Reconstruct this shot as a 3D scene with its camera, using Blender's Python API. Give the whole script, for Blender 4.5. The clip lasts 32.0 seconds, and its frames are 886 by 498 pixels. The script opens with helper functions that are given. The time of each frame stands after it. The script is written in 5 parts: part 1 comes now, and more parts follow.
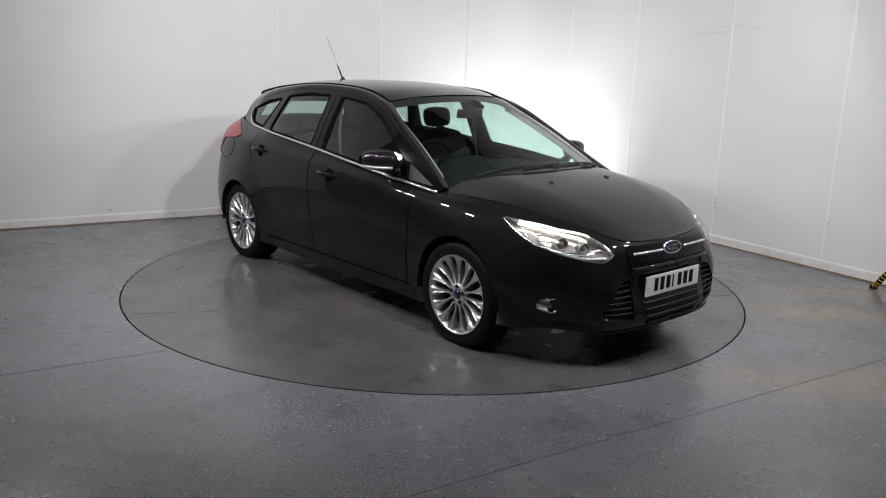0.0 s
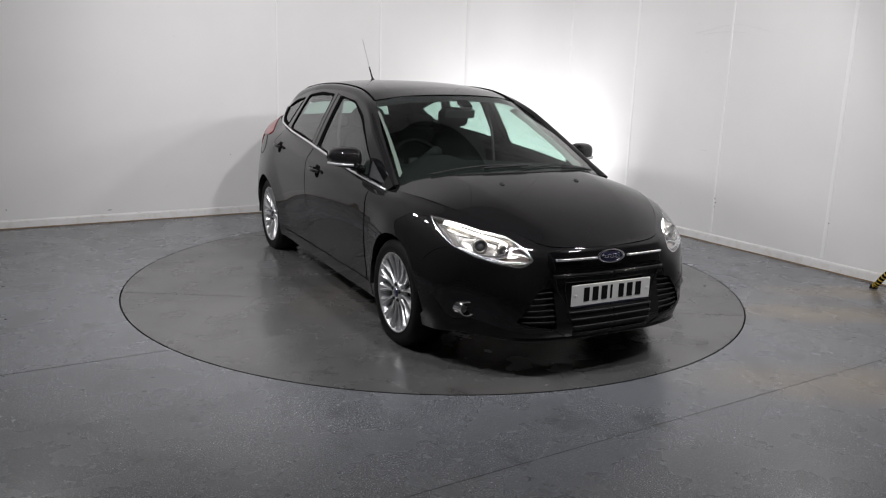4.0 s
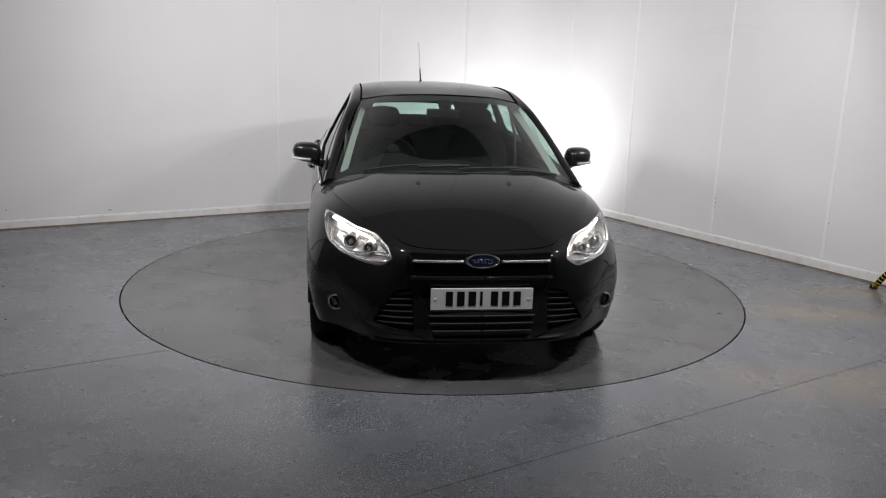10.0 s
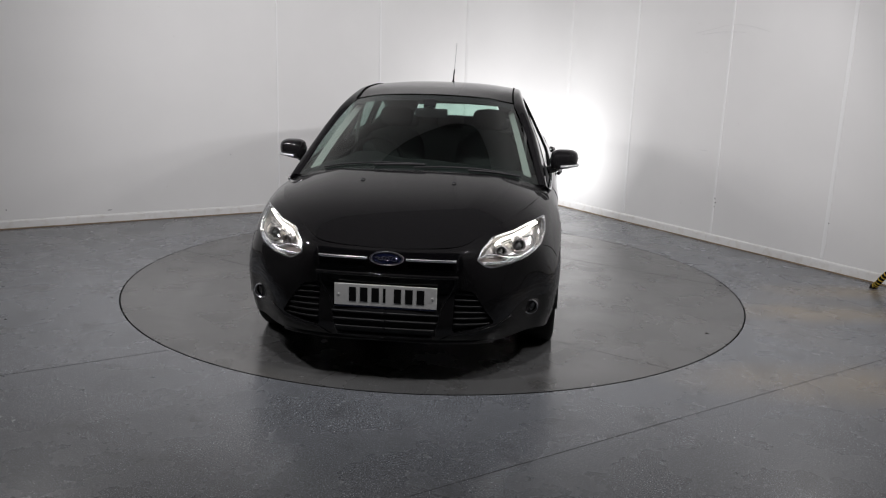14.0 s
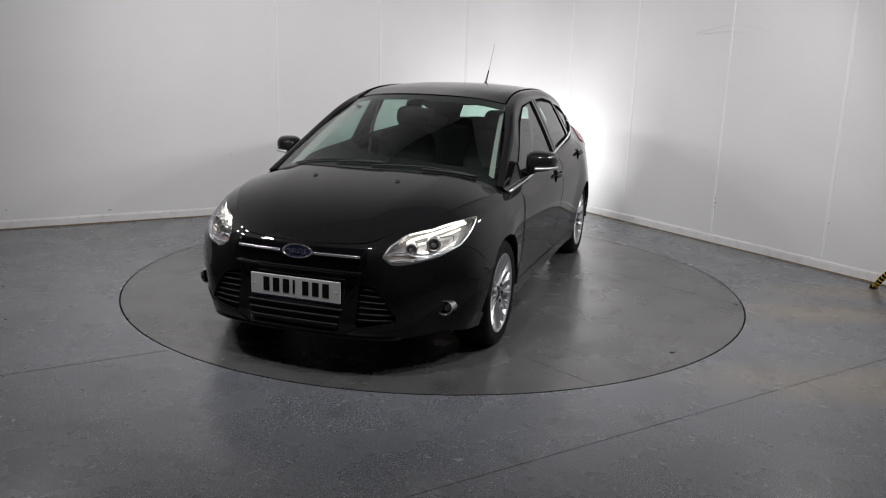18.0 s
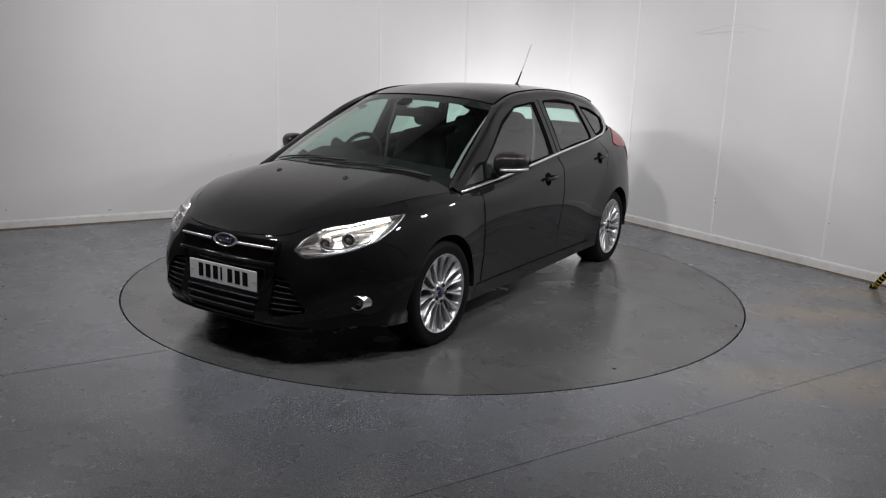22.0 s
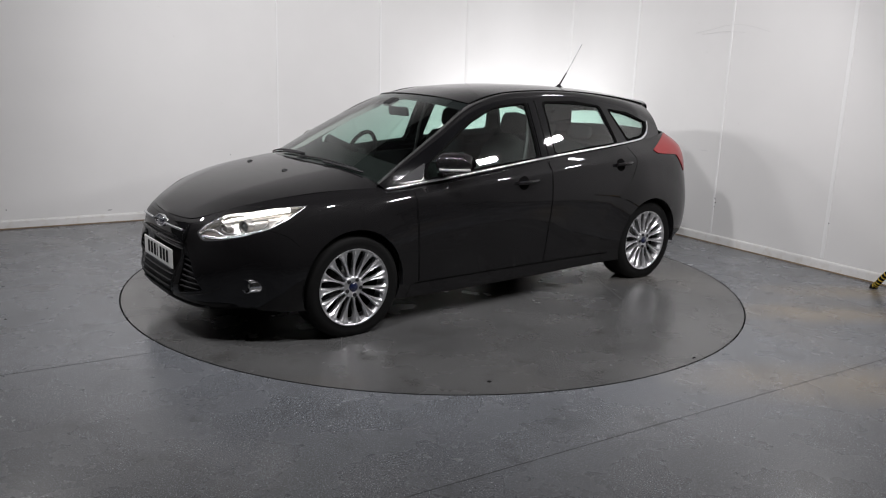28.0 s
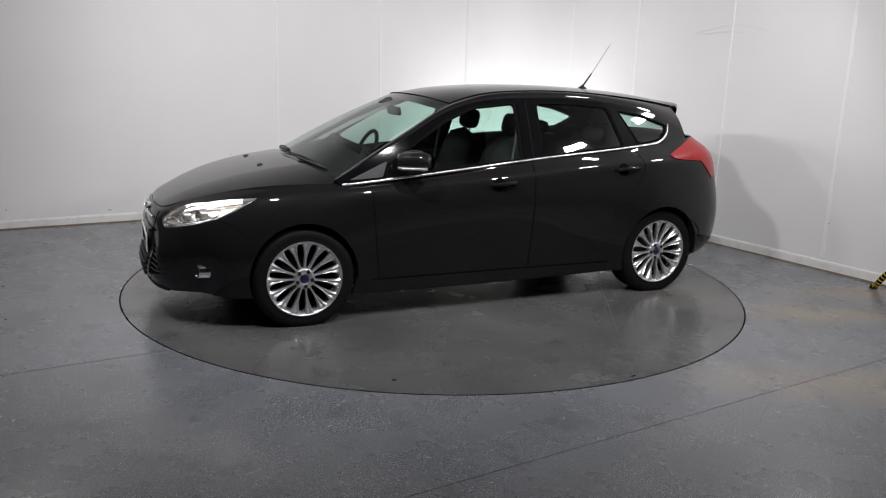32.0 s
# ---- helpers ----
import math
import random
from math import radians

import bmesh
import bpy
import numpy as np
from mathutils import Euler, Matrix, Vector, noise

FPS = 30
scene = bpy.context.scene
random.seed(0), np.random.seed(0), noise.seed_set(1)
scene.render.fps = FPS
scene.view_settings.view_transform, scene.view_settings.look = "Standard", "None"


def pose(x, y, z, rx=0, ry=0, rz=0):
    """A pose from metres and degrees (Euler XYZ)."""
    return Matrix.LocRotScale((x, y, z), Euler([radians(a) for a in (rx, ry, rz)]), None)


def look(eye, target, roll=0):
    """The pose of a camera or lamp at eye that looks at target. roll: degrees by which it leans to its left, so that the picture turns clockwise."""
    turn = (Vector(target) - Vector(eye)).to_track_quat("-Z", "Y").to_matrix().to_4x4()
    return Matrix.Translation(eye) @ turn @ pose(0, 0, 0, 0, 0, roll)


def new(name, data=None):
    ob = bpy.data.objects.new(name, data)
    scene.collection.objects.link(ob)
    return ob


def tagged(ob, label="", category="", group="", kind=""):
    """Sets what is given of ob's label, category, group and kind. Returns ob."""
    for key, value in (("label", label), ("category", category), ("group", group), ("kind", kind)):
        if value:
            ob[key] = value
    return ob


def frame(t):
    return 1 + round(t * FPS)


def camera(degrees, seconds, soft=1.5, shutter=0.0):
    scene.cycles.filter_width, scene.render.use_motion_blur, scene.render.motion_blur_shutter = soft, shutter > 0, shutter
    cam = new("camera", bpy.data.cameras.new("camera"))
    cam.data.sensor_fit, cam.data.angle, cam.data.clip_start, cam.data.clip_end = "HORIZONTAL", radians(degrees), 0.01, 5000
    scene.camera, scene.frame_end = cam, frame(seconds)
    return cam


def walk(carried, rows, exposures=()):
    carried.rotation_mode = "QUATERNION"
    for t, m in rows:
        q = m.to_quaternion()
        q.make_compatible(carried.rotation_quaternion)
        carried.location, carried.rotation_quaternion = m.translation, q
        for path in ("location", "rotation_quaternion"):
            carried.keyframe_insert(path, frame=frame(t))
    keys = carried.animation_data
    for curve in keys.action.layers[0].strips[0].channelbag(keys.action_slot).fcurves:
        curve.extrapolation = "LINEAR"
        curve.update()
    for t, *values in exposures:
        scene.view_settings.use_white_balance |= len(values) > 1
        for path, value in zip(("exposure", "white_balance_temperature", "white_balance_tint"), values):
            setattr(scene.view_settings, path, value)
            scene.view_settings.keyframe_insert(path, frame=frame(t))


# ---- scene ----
cam = camera(59.75, 32.0, soft=1.15)
EYE = (0.0, -5.787, 1.537)
AIM = (EYE[0] + 0.09867, EYE[1] + 9.75104, EYE[2] - 2.21528)
walk(cam, [(0, look(EYE, AIM, 1.784)), (32, look(EYE, AIM, 1.784))],
     exposures=[(0, 0.0), (12.0, 0.0), (13.2, -0.22), (25.6, -0.22), (27.4, 0.02), (32, 0.02)])

# ---- world, lamps ----
world = bpy.data.worlds.new("studio_dark")
world.use_nodes = True
world.node_tree.nodes["Background"].inputs["Color"].default_value = (0.5, 0.52, 0.55, 1)
world.node_tree.nodes["Background"].inputs["Strength"].default_value = 0.02
scene.world = world

# room axes: U runs along the wall behind the car, V along the side wall, both from the far corner
CORNER = Vector((1.068, 4.317, 0))
U = Vector((0.857, 0.5153, 0)).normalized()
V = Vector((0.5153, -0.857, 0)).normalized()
CEIL = 7.6
ROOM_S, ROOM_R = -7.2, 11.5


def room(s, r, z=0.0):
    return CORNER + U * s + V * r + Vector((0, 0, z))


LAMPS = [  # place, target, size x, size y, watts: floodlights hung round the turntable
    ((3.15, -0.15, 2.5), (-0.6, 0.6, 0.7), 0.22, 0.09, 12),
    ((2.85, -1.15, 2.6), (-0.3, 0.4, 0.6), 0.22, 0.09, 16),
    ((2.35, -2.2, 2.7), (0.1, -0.2, 0.5), 0.22, 0.09, 24),
    ((-3.1, -0.45, 2.5), (0.8, 0.6, 0.7), 0.22, 0.09, 14),
    ((-2.85, -1.05, 2.6), (0.7, 0.6, 0.7), 0.22, 0.09, 17),
    ((-2.45, -1.7, 2.65), (0.6, 0.8, 0.8), 0.22, 0.09, 21),
    ((0.8, -2.5, 3.0), (0.1, 1.8, 1.1), 0.20, 0.08, 52),
    ((-0.8, -2.6, 3.0), (-0.3, 1.8, 1.1), 0.20, 0.08, 53),
]


def area_lamp(place, target, sx, sy, watts, colour=(1.0, 0.977, 0.99), spread=160):
    data = bpy.data.lights.new("panel_light", "AREA")
    data.shape, data.size, data.size_y, data.energy = "RECTANGLE", sx, sy, watts
    data.color, data.spread = colour, radians(spread)
    ob = new("panel_light", data)
    ob.matrix_world = look(place, target)
    return ob


for lamp_row in LAMPS:
    area_lamp(*lamp_row)
spot = bpy.data.lights.new("corner_spot", "SPOT")
spot.energy, spot.spot_size, spot.spot_blend, spot.shadow_soft_size = 66, radians(80), 1.0, 0.3
spot_ob = new("corner_spot", spot)
spot_ob.matrix_world = look((0.3, 0.9, 3.1), room(0.0, 1.2, 0.25))
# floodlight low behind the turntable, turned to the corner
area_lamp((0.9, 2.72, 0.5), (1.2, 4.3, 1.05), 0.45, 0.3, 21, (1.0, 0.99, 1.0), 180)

# ---- materials ----
def mat_new(name):
    m = bpy.data.materials.new(name)
    m.use_nodes = True
    return m, m.node_tree.nodes, m.node_tree.links, m.node_tree.nodes["Principled BSDF"]


def plain(name, colour, rough=0.5, metal=0.0, coat=0.0, emit=0.0, grain=0.0, scale=200.0, spec=0.5):
    m, n, l, b = mat_new(name)
    b.inputs["Base Color"].default_value = (*colour, 1)
    b.inputs["Roughness"].default_value = rough
    b.inputs["Metallic"].default_value = metal
    b.inputs["Coat Weight"].default_value = coat
    b.inputs["Coat Roughness"].default_value = 0.03
    b.inputs["Specular IOR Level"].default_value = spec
    if emit:
        b.inputs["Emission Color"].default_value = (*colour, 1)
        b.inputs["Emission Strength"].default_value = emit
    if grain:
        tc = n.new("ShaderNodeTexCoord")
        nz = n.new("ShaderNodeTexNoise")
        nz.inputs["Scale"].default_value, nz.inputs["Detail"].default_value = scale, 4
        bp = n.new("ShaderNodeBump")
        bp.inputs["Strength"].default_value, bp.inputs["Distance"].default_value = grain, 0.002
        l.new(tc.outputs["Object"], nz.inputs["Vector"])
        l.new(nz.outputs["Fac"], bp.inputs["Height"])
        l.new(bp.outputs["Normal"], b.inputs["Normal"])
        rr = n.new("ShaderNodeMapRange")
        rr.inputs["To Min"].default_value, rr.inputs["To Max"].default_value = max(rough - 0.1, 0.02), min(rough + 0.1, 1)
        l.new(nz.outputs["Fac"], rr.inputs["Value"])
        l.new(rr.outputs["Result"], b.inputs["Roughness"])
    return m


def glassy(name, tint, gloss=0.02, ior=1.5, coats=1.6):
    m, n, l, b = mat_new(name)
    n.remove(b)
    out = n["Material Output"]
    tr, gl, lw, mx = n.new("ShaderNodeBsdfTransparent"), n.new("ShaderNodeBsdfGlossy"), n.new("ShaderNodeLayerWeight"), n.new("ShaderNodeMixShader")
    tr.inputs["Color"].default_value = (*tint, 1)
    gl.inputs["Roughness"].default_value = gloss
    lw.inputs["Blend"].default_value = 0.5
    pw, ad = n.new("ShaderNodeMath"), n.new("ShaderNodeMath")
    pw.operation, ad.operation = "POWER", "MULTIPLY_ADD"
    pw.inputs[1].default_value = 5.0
    ad.inputs[1].default_value, ad.inputs[2].default_value = 0.88, (ior - 1) ** 2 / (ior + 1) ** 2 * coats
    l.new(lw.outputs["Facing"], pw.inputs[0])
    l.new(pw.outputs[0], ad.inputs[0])
    l.new(ad.outputs[0], mx.inputs["Fac"])
    l.new(tr.outputs["BSDF"], mx.inputs[1])
    l.new(gl.outputs["BSDF"], mx.inputs[2])
    l.new(mx.outputs["Shader"], out.inputs["Surface"])
    return m


def floor_mat(name, base, fleck, rough, spec, vary, tracks=True):
    """Grey safety vinyl: cloudy tone, light and dark flecks, scuffs in the gloss."""
    m, n, l, b = mat_new(name)
    b.inputs["Specular IOR Level"].default_value = spec
    tc = n.new("ShaderNodeTexCoord")
    cloud = n.new("ShaderNodeTexNoise")
    cloud.inputs["Scale"].default_value, cloud.inputs["Detail"].default_value = 1.3, 6
    l.new(tc.outputs["Object"], cloud.inputs["Vector"])
    ramp = n.new("ShaderNodeValToRGB")
    ramp.color_ramp.elements[0].position, ramp.color_ramp.elements[1].position = 0.3, 0.75
    lo, hi = (0.80, 1.14) if tracks else (0.70, 1.25)
    ramp.color_ramp.elements[0].color = (*[c * lo for c in base], 1)
    ramp.color_ramp.elements[1].color = (*[c * hi for c in base], 1)
    l.new(cloud.outputs["Fac"], ramp.inputs["Fac"])
    # rusty brown stains
    st = n.new("ShaderNodeTexNoise")
    st.inputs["Scale"].default_value, st.inputs["Detail"].default_value = 0.55, 3
    l.new(tc.outputs["Object"], st.inputs["Vector"])
    sm = n.new("ShaderNodeMapRange")
    sm.inputs["From Min"].default_value, sm.inputs["From Max"].default_value = 0.56, 0.75
    sm.inputs["To Max"].default_value = 0.3
    l.new(st.outputs["Fac"], sm.inputs["Value"])
    # worn brownish tracks across the floor
    wn = n.new("ShaderNodeTexNoise")
    wn.inputs["Scale"].default_value, wn.inputs["Detail"].default_value = 2.2, 6
    l.new(tc.outputs["Object"], wn.inputs["Vector"])
    mm = sm
    for cx, cy, rx, ry in () if not tracks else ((2.8, -0.70, 0.95, 0.26), (2.1, -1.97, 0.95, 0.34), (3.3, -0.1, 0.9, 0.25)):
        mp = n.new("ShaderNodeMapping")
        mp.inputs["Location"].default_value = (-cx / rx, -cy / ry, 0)
        mp.inputs["Scale"].default_value = (1 / rx, 1 / ry, 1)
        gr = n.new("ShaderNodeTexGradient")
        gr.gradient_type = "SPHERICAL"
        l.new(tc.outputs["Object"], mp.inputs["Vector"])
        l.new(mp.outputs["Vector"], gr.inputs["Vector"])
        wm_ = n.new("ShaderNodeMath")
        wm_.operation = "MULTIPLY"
        l.new(gr.outputs["Fac"], wm_.inputs[0])
        l.new(wn.outputs["Fac"], wm_.inputs[1])
        am = n.new("ShaderNodeMath")
        am.operation = "MULTIPLY_ADD"
        am.inputs[1].default_value = 2.2
        l.new(wm_.outputs[0], am.inputs[0])
        l.new(mm.outputs[0], am.inputs[2])
        mm = am
    if tracks:
        mm.use_clamp = True
    mix1 = n.new("ShaderNodeMixRGB")
    mix1.inputs["Color2"].default_value = (base[0] * 1.75, base[1] * 1.36, base[2] * 0.88, 1)
    l.new(mm.outputs[0], mix1.inputs["Fac"])
    l.new(ramp.outputs["Color"], mix1.inputs["Color1"])
    colour = mix1.outputs["Color"]
    for scale, lo, hi, tone, amount in ((120, 0.55, 0.62, (0.030, 0.033, 0.042), fleck), (200, 0.57, 0.63, (0.34, 0.37, 0.43), fleck), (150, 0.655, 0.69, (0.74, 0.77, 0.82), fleck * 1.2)):
        vo = n.new("ShaderNodeTexNoise")
        vo.inputs["Scale"].default_value, vo.inputs["Detail"].default_value = scale, 2
        l.new(tc.outputs["Object"], vo.inputs["Vector"])
        mr = n.new("ShaderNodeMapRange")
        mr.inputs["From Min"].default_value, mr.inputs["From Max"].default_value = lo, hi
        mr.inputs["To Max"].default_value = amount
        l.new(vo.outputs["Fac"], mr.inputs["Value"])
        mx = n.new("ShaderNodeMixRGB")
        mx.inputs["Color2"].default_value = (*tone, 1)
        l.new(mr.outputs["Result"], mx.inputs["Fac"])
        l.new(colour, mx.inputs["Color1"])
        colour = mx.outputs["Color"]
    sn = n.new("ShaderNodeTexNoise")
    sn.inputs["Scale"].default_value, sn.inputs["Detail"].default_value = 4.2, 5
    l.new(tc.outputs["Object"], sn.inputs["Vector"])
    smr = n.new("ShaderNodeMapRange")
    smr.inputs["From Min"].default_value, smr.inputs["From Max"].default_value, smr.inputs["To Max"].default_value = 0.57, 0.72, 0.55
    l.new(sn.outputs["Fac"], smr.inputs["Value"])
    smx = n.new("ShaderNodeMixRGB")
    smx.inputs["Color2"].default_value = (base[0] * 0.55, base[1] * 0.54, base[2] * 0.52, 1)
    l.new(smr.outputs["Result"], smx.inputs["Fac"])
    l.new(colour, smx.inputs["Color1"])
    l.new(smx.outputs["Color"], b.inputs["Base Color"])
    rn = n.new("ShaderNodeTexNoise")
    rn.inputs["Scale"].default_value, rn.inputs["Detail"].default_value = 3, 6
    l.new(tc.outputs["Object"], rn.inputs["Vector"])
    rr = n.new("ShaderNodeMapRange")
    rr.inputs["From Min"].default_value, rr.inputs["From Max"].default_value = 0.3, 0.7
    rr.inputs["To Min"].default_value, rr.inputs["To Max"].default_value = rough - vary, rough + vary
    l.new(rn.outputs["Fac"], rr.inputs["Value"])
    l.new(rr.outputs["Result"], b.inputs["Roughness"])
    bn = n.new("ShaderNodeTexNoise")
    bn.inputs["Scale"].default_value = 120
    l.new(tc.outputs["Object"], bn.inputs["Vector"])
    bp = n.new("ShaderNodeBump")
    bp.inputs["Strength"].default_value, bp.inputs["Distance"].default_value = 0.1 if tracks else 0.04, 0.001
    l.new(bn.outputs["Fac"], bp.inputs["Height"])
    l.new(bp.outputs["Normal"], b.inputs["Normal"])
    return m


def wall_mat(name, base, stain=0.74, dirt=(0.45, 0.42, 0.38)):
    """White coated wall panel with faint scuffs and grime."""
    m, n, l, b = mat_new(name)
    tc = n.new("ShaderNodeTexCoord")
    nz = n.new("ShaderNodeTexNoise")
    nz.inputs["Scale"].default_value, nz.inputs["Detail"].default_value = 1.6, 7
    l.new(tc.outputs["Object"], nz.inputs["Vector"])
    ramp = n.new("ShaderNodeValToRGB")
    ramp.color_ramp.elements[0].position, ramp.color_ramp.elements[1].position = 0.25, 0.8
    ramp.color_ramp.elements[0].color = (*[c * 0.95 for c in base], 1)
    ramp.color_ramp.elements[1].color = (*base, 1)
    l.new(nz.outputs["Fac"], ramp.inputs["Fac"])
    sp = n.new("ShaderNodeTexNoise")
    sp.inputs["Scale"].default_value, sp.inputs["Detail"].default_value = 14, 3
    l.new(tc.outputs["Object"], sp.inputs["Vector"])
    mr = n.new("ShaderNodeMapRange")
    mr.inputs["From Min"].default_value, mr.inputs["From Max"].default_value, mr.inputs["To Max"].default_value = stain, stain + (0.06 if stain > 0.6 else 0.25), 0.3
    l.new(sp.outputs["Fac"], mr.inputs["Value"])
    mx = n.new("ShaderNodeMixRGB")
    mx.inputs["Color2"].default_value = (*dirt, 1)
    l.new(mr.outputs["Result"], mx.inputs["Fac"])
    l.new(ramp.outputs["Color"], mx.inputs["Color1"])
    l.new(mx.outputs["Color"], b.inputs["Base Color"])
    b.inputs["Roughness"].default_value = 0.45
    return m


WALL = wall_mat("white_wall_panel", (0.80, 0.795, 0.79))
SKIRT = wall_mat("white_skirting", (0.79, 0.785, 0.775), 0.50, (0.40, 0.33, 0.24))
JOINT = plain("joint_strip", (0.84, 0.84, 0.84), 0.35)
FLOOR = floor_mat("grey_vinyl", (0.128, 0.134, 0.144), 0.8, 0.27, 0.8, 0.06)
DISC = floor_mat("turntable_vinyl", (0.085, 0.085, 0.084), 0.12, 0.25, 0.9, 0.07, False)
SEAM = plain("seam_grey", (0.074, 0.074, 0.077), 0.6)
BACKING = plain("joint_filler", (0.66, 0.66, 0.65), 0.7)
GAP = plain("gap_black", (0.006, 0.006, 0.006), 0.9, spec=0.05)
# tones of two unseen walls, chosen for fill and the car's reflections
DARK = plain("dark_unseen_wall", (0.055, 0.055, 0.057), 0.85, grain=0.2, scale=20)
PALE = plain("pale_unseen_wall", (0.19, 0.19, 0.19), 0.85, grain=0.2, scale=20)
PAINT = plain("black_car_paint", (0.0072, 0.0069, 0.0074), 0.42, coat=0.78, spec=0.025)
TRIM = plain("black_plastic", (0.009, 0.009, 0.010), 0.5, grain=0.15, scale=400, spec=0.3)
GLOSSBLK = plain("gloss_black_plastic", (0.003, 0.003, 0.0035), 0.05, spec=0.4)
SAILGREY = plain("dark_grey_sail_plastic", (0.016, 0.016, 0.018), 0.5, grain=0.1, scale=300, spec=0.3)
SEAL = plain("rubber_seal", (0.004, 0.004, 0.004), 0.95, spec=0.02)
CHROME = plain("chrome", (0.82, 0.82, 0.84), 0.08, metal=1.0)
SATIN = plain("satin_chrome", (0.85, 0.86, 0.88), 0.26, metal=1.0)
ALLOY = plain("silver_alloy", (0.64, 0.645, 0.66), 0.33, metal=0.85, coat=0.2, grain=0.04, scale=90)
RUBBER = plain("tyre_rubber", (0.006, 0.006, 0.006), 0.6, grain=0.3, scale=150, spec=0.12)
STEEL_DK = plain("dark_lug_recess", (0.04, 0.04, 0.043), 0.35, metal=0.6)
STEEL = plain("brake_steel", (0.05, 0.05, 0.05), 0.5, metal=1.0)
GRIME = plain("brown_grime", (0.22, 0.16, 0.10), 0.7, grain=0.4, scale=60)
GLASS = glassy("tinted_window_glass", (0.68, 0.83, 0.77), coats=2.8)
SIDEGLASS = glassy("tinted_side_glass", (0.66, 0.82, 0.76), coats=4.0)
CLEAR = glassy("clear_lamp_cover", (0.96, 0.97, 0.98))
CABIN = plain("dark_cabin_fabric", (0.017, 0.018, 0.0175), 0.95, grain=0.4, scale=300, spec=0.05)
DASH = plain("dark_dash_plastic", (0.008, 0.0087, 0.0085), 0.8, grain=0.3, scale=250, spec=0.1)
PILLARTRIM = plain("pale_pillar_trim", (0.19, 0.20, 0.185), 0.85, grain=0.1, scale=300)
LINING = plain("grey_headlining", (0.125, 0.13, 0.12), 0.9)
CEILING = plain("grey_ceiling_paint", (0.10, 0.10, 0.105), 0.85, grain=0.2, scale=20)
REDLENS = plain("red_lamp_lens", (0.22, 0.004, 0.006), 0.3, coat=0.6, spec=0.2)
AMBER = plain("amber_bulb", (0.5, 0.44, 0.40), 0.3, metal=0.5, coat=0.5)
LAMPSILVER = plain("lamp_reflector", (0.50, 0.485, 0.465), 0.22, metal=0.7, grain=0.6, scale=38)
LAMPDARK = plain("lamp_shadow_grey", (0.16, 0.16, 0.16), 0.35, metal=0.4)
LAMPGREY = plain("lamp_inner_grey", (0.5, 0.5, 0.51), 0.3, metal=0.7)
MIRROR = plain("mirror_glass", (0.85, 0.86, 0.87), 0.02, metal=1.0)
LENS = plain("projector_lens", (0.24, 0.245, 0.25), 0.08, metal=0.3, coat=1.0)
FAINT = plain("faint_grey_line", (0.70, 0.70, 0.695), 0.6)
BELT = plain("seat_belt_webbing", (0.10, 0.10, 0.098), 0.8)
LEDGLOW = plain("lamp_glow", (1.0, 0.95, 0.88), 0.3, emit=5.0)
PLATE = plain("white_plate", (0.82, 0.82, 0.80), 0.35, coat=0.4)
INK = plain("plate_ink", (0.008, 0.008, 0.009), 0.7, spec=0.1)
BLUE = plain("blue_enamel", (0.006, 0.010, 0.040), 0.2, coat=1.0)
YELLOW = plain("hazard_yellow", (0.6, 0.42, 0.03), 0.55)


# ---- mesh helpers ----
def mesh_obj(name, verts, faces, mat, parent=None, label="", normals=None, smooth=True):
    me = bpy.data.meshes.new(name)
    me.from_pydata([tuple(map(float, v)) for v in verts], [], [tuple(map(int, f)) for f in faces])
    me.materials.append(mat)
    if smooth:
        me.polygons.foreach_set("use_smooth", [True] * len(me.polygons))
    if normals is not None:
        me.normals_split_custom_set_from_vertices([tuple(map(float, v)) for v in normals])
    me.update()
    ob = new(name, me)
    if parent is not None:
        ob.parent = parent
    if label:
        ob["label"] = label
    return ob


def part(name, bm, mat, parent, label="", smooth=False):
    me = bpy.data.meshes.new(name)
    bm.normal_update()
    bm.to_mesh(me)
    bm.free()
    me.materials.append(mat)
    if smooth:
        me.polygons.foreach_set("use_smooth", [True] * len(me.polygons))
    ob = new(name, me)
    if parent is not None:
        ob.parent = parent
    if label:
        ob["label"] = label
    return ob


def box(sx, sy, sz, m=None, bevel=0.0, seg=2):
    bm = bmesh.new()
    bmesh.ops.create_cube(bm, size=1, matrix=Matrix.Diagonal((sx, sy, sz, 1)))
    if bevel:
        bmesh.ops.bevel(bm, geom=bm.edges[:], offset=bevel, segments=seg, profile=0.6, affect="EDGES")
    if m is not None:
        bmesh.ops.transform(bm, matrix=m, verts=bm.verts)
    return bm


def slab(points, z0, z1, m=None):
    """A prism over a plan outline."""
    bm = bmesh.new()
    lo = [bm.verts.new((p[0], p[1], z0)) for p in points]
    hi = [bm.verts.new((p[0], p[1], z1)) for p in points]
    bm.faces.new(lo[::-1])
    bm.faces.new(hi)
    for i in range(len(points)):
        j = (i + 1) % len(points)
        bm.faces.new((lo[i], lo[j], hi[j], hi[i]))
    bmesh.ops.recalc_face_normals(bm, faces=bm.faces)
    if m is not None:
        bmesh.ops.transform(bm, matrix=m, verts=bm.verts)
    return bm


def lathe(profile, n=48, axis="y"):
    """Profile rows (radius, along) turned round an axis."""
    vs, fs = [], []
    for r, a in profile:
        for k in range(n):
            c, s = r * math.cos(2 * math.pi * k / n), r * math.sin(2 * math.pi * k / n)
            vs.append({"y": (c, a, s), "z": (c, s, a), "x": (a, c, s)}[axis])
    for i in range(len(profile) - 1):
        for k in range(n):
            k2 = (k + 1) % n
            fs.append((i * n + k, i * n + k2, (i + 1) * n + k2, (i + 1) * n + k))
    return vs, fs


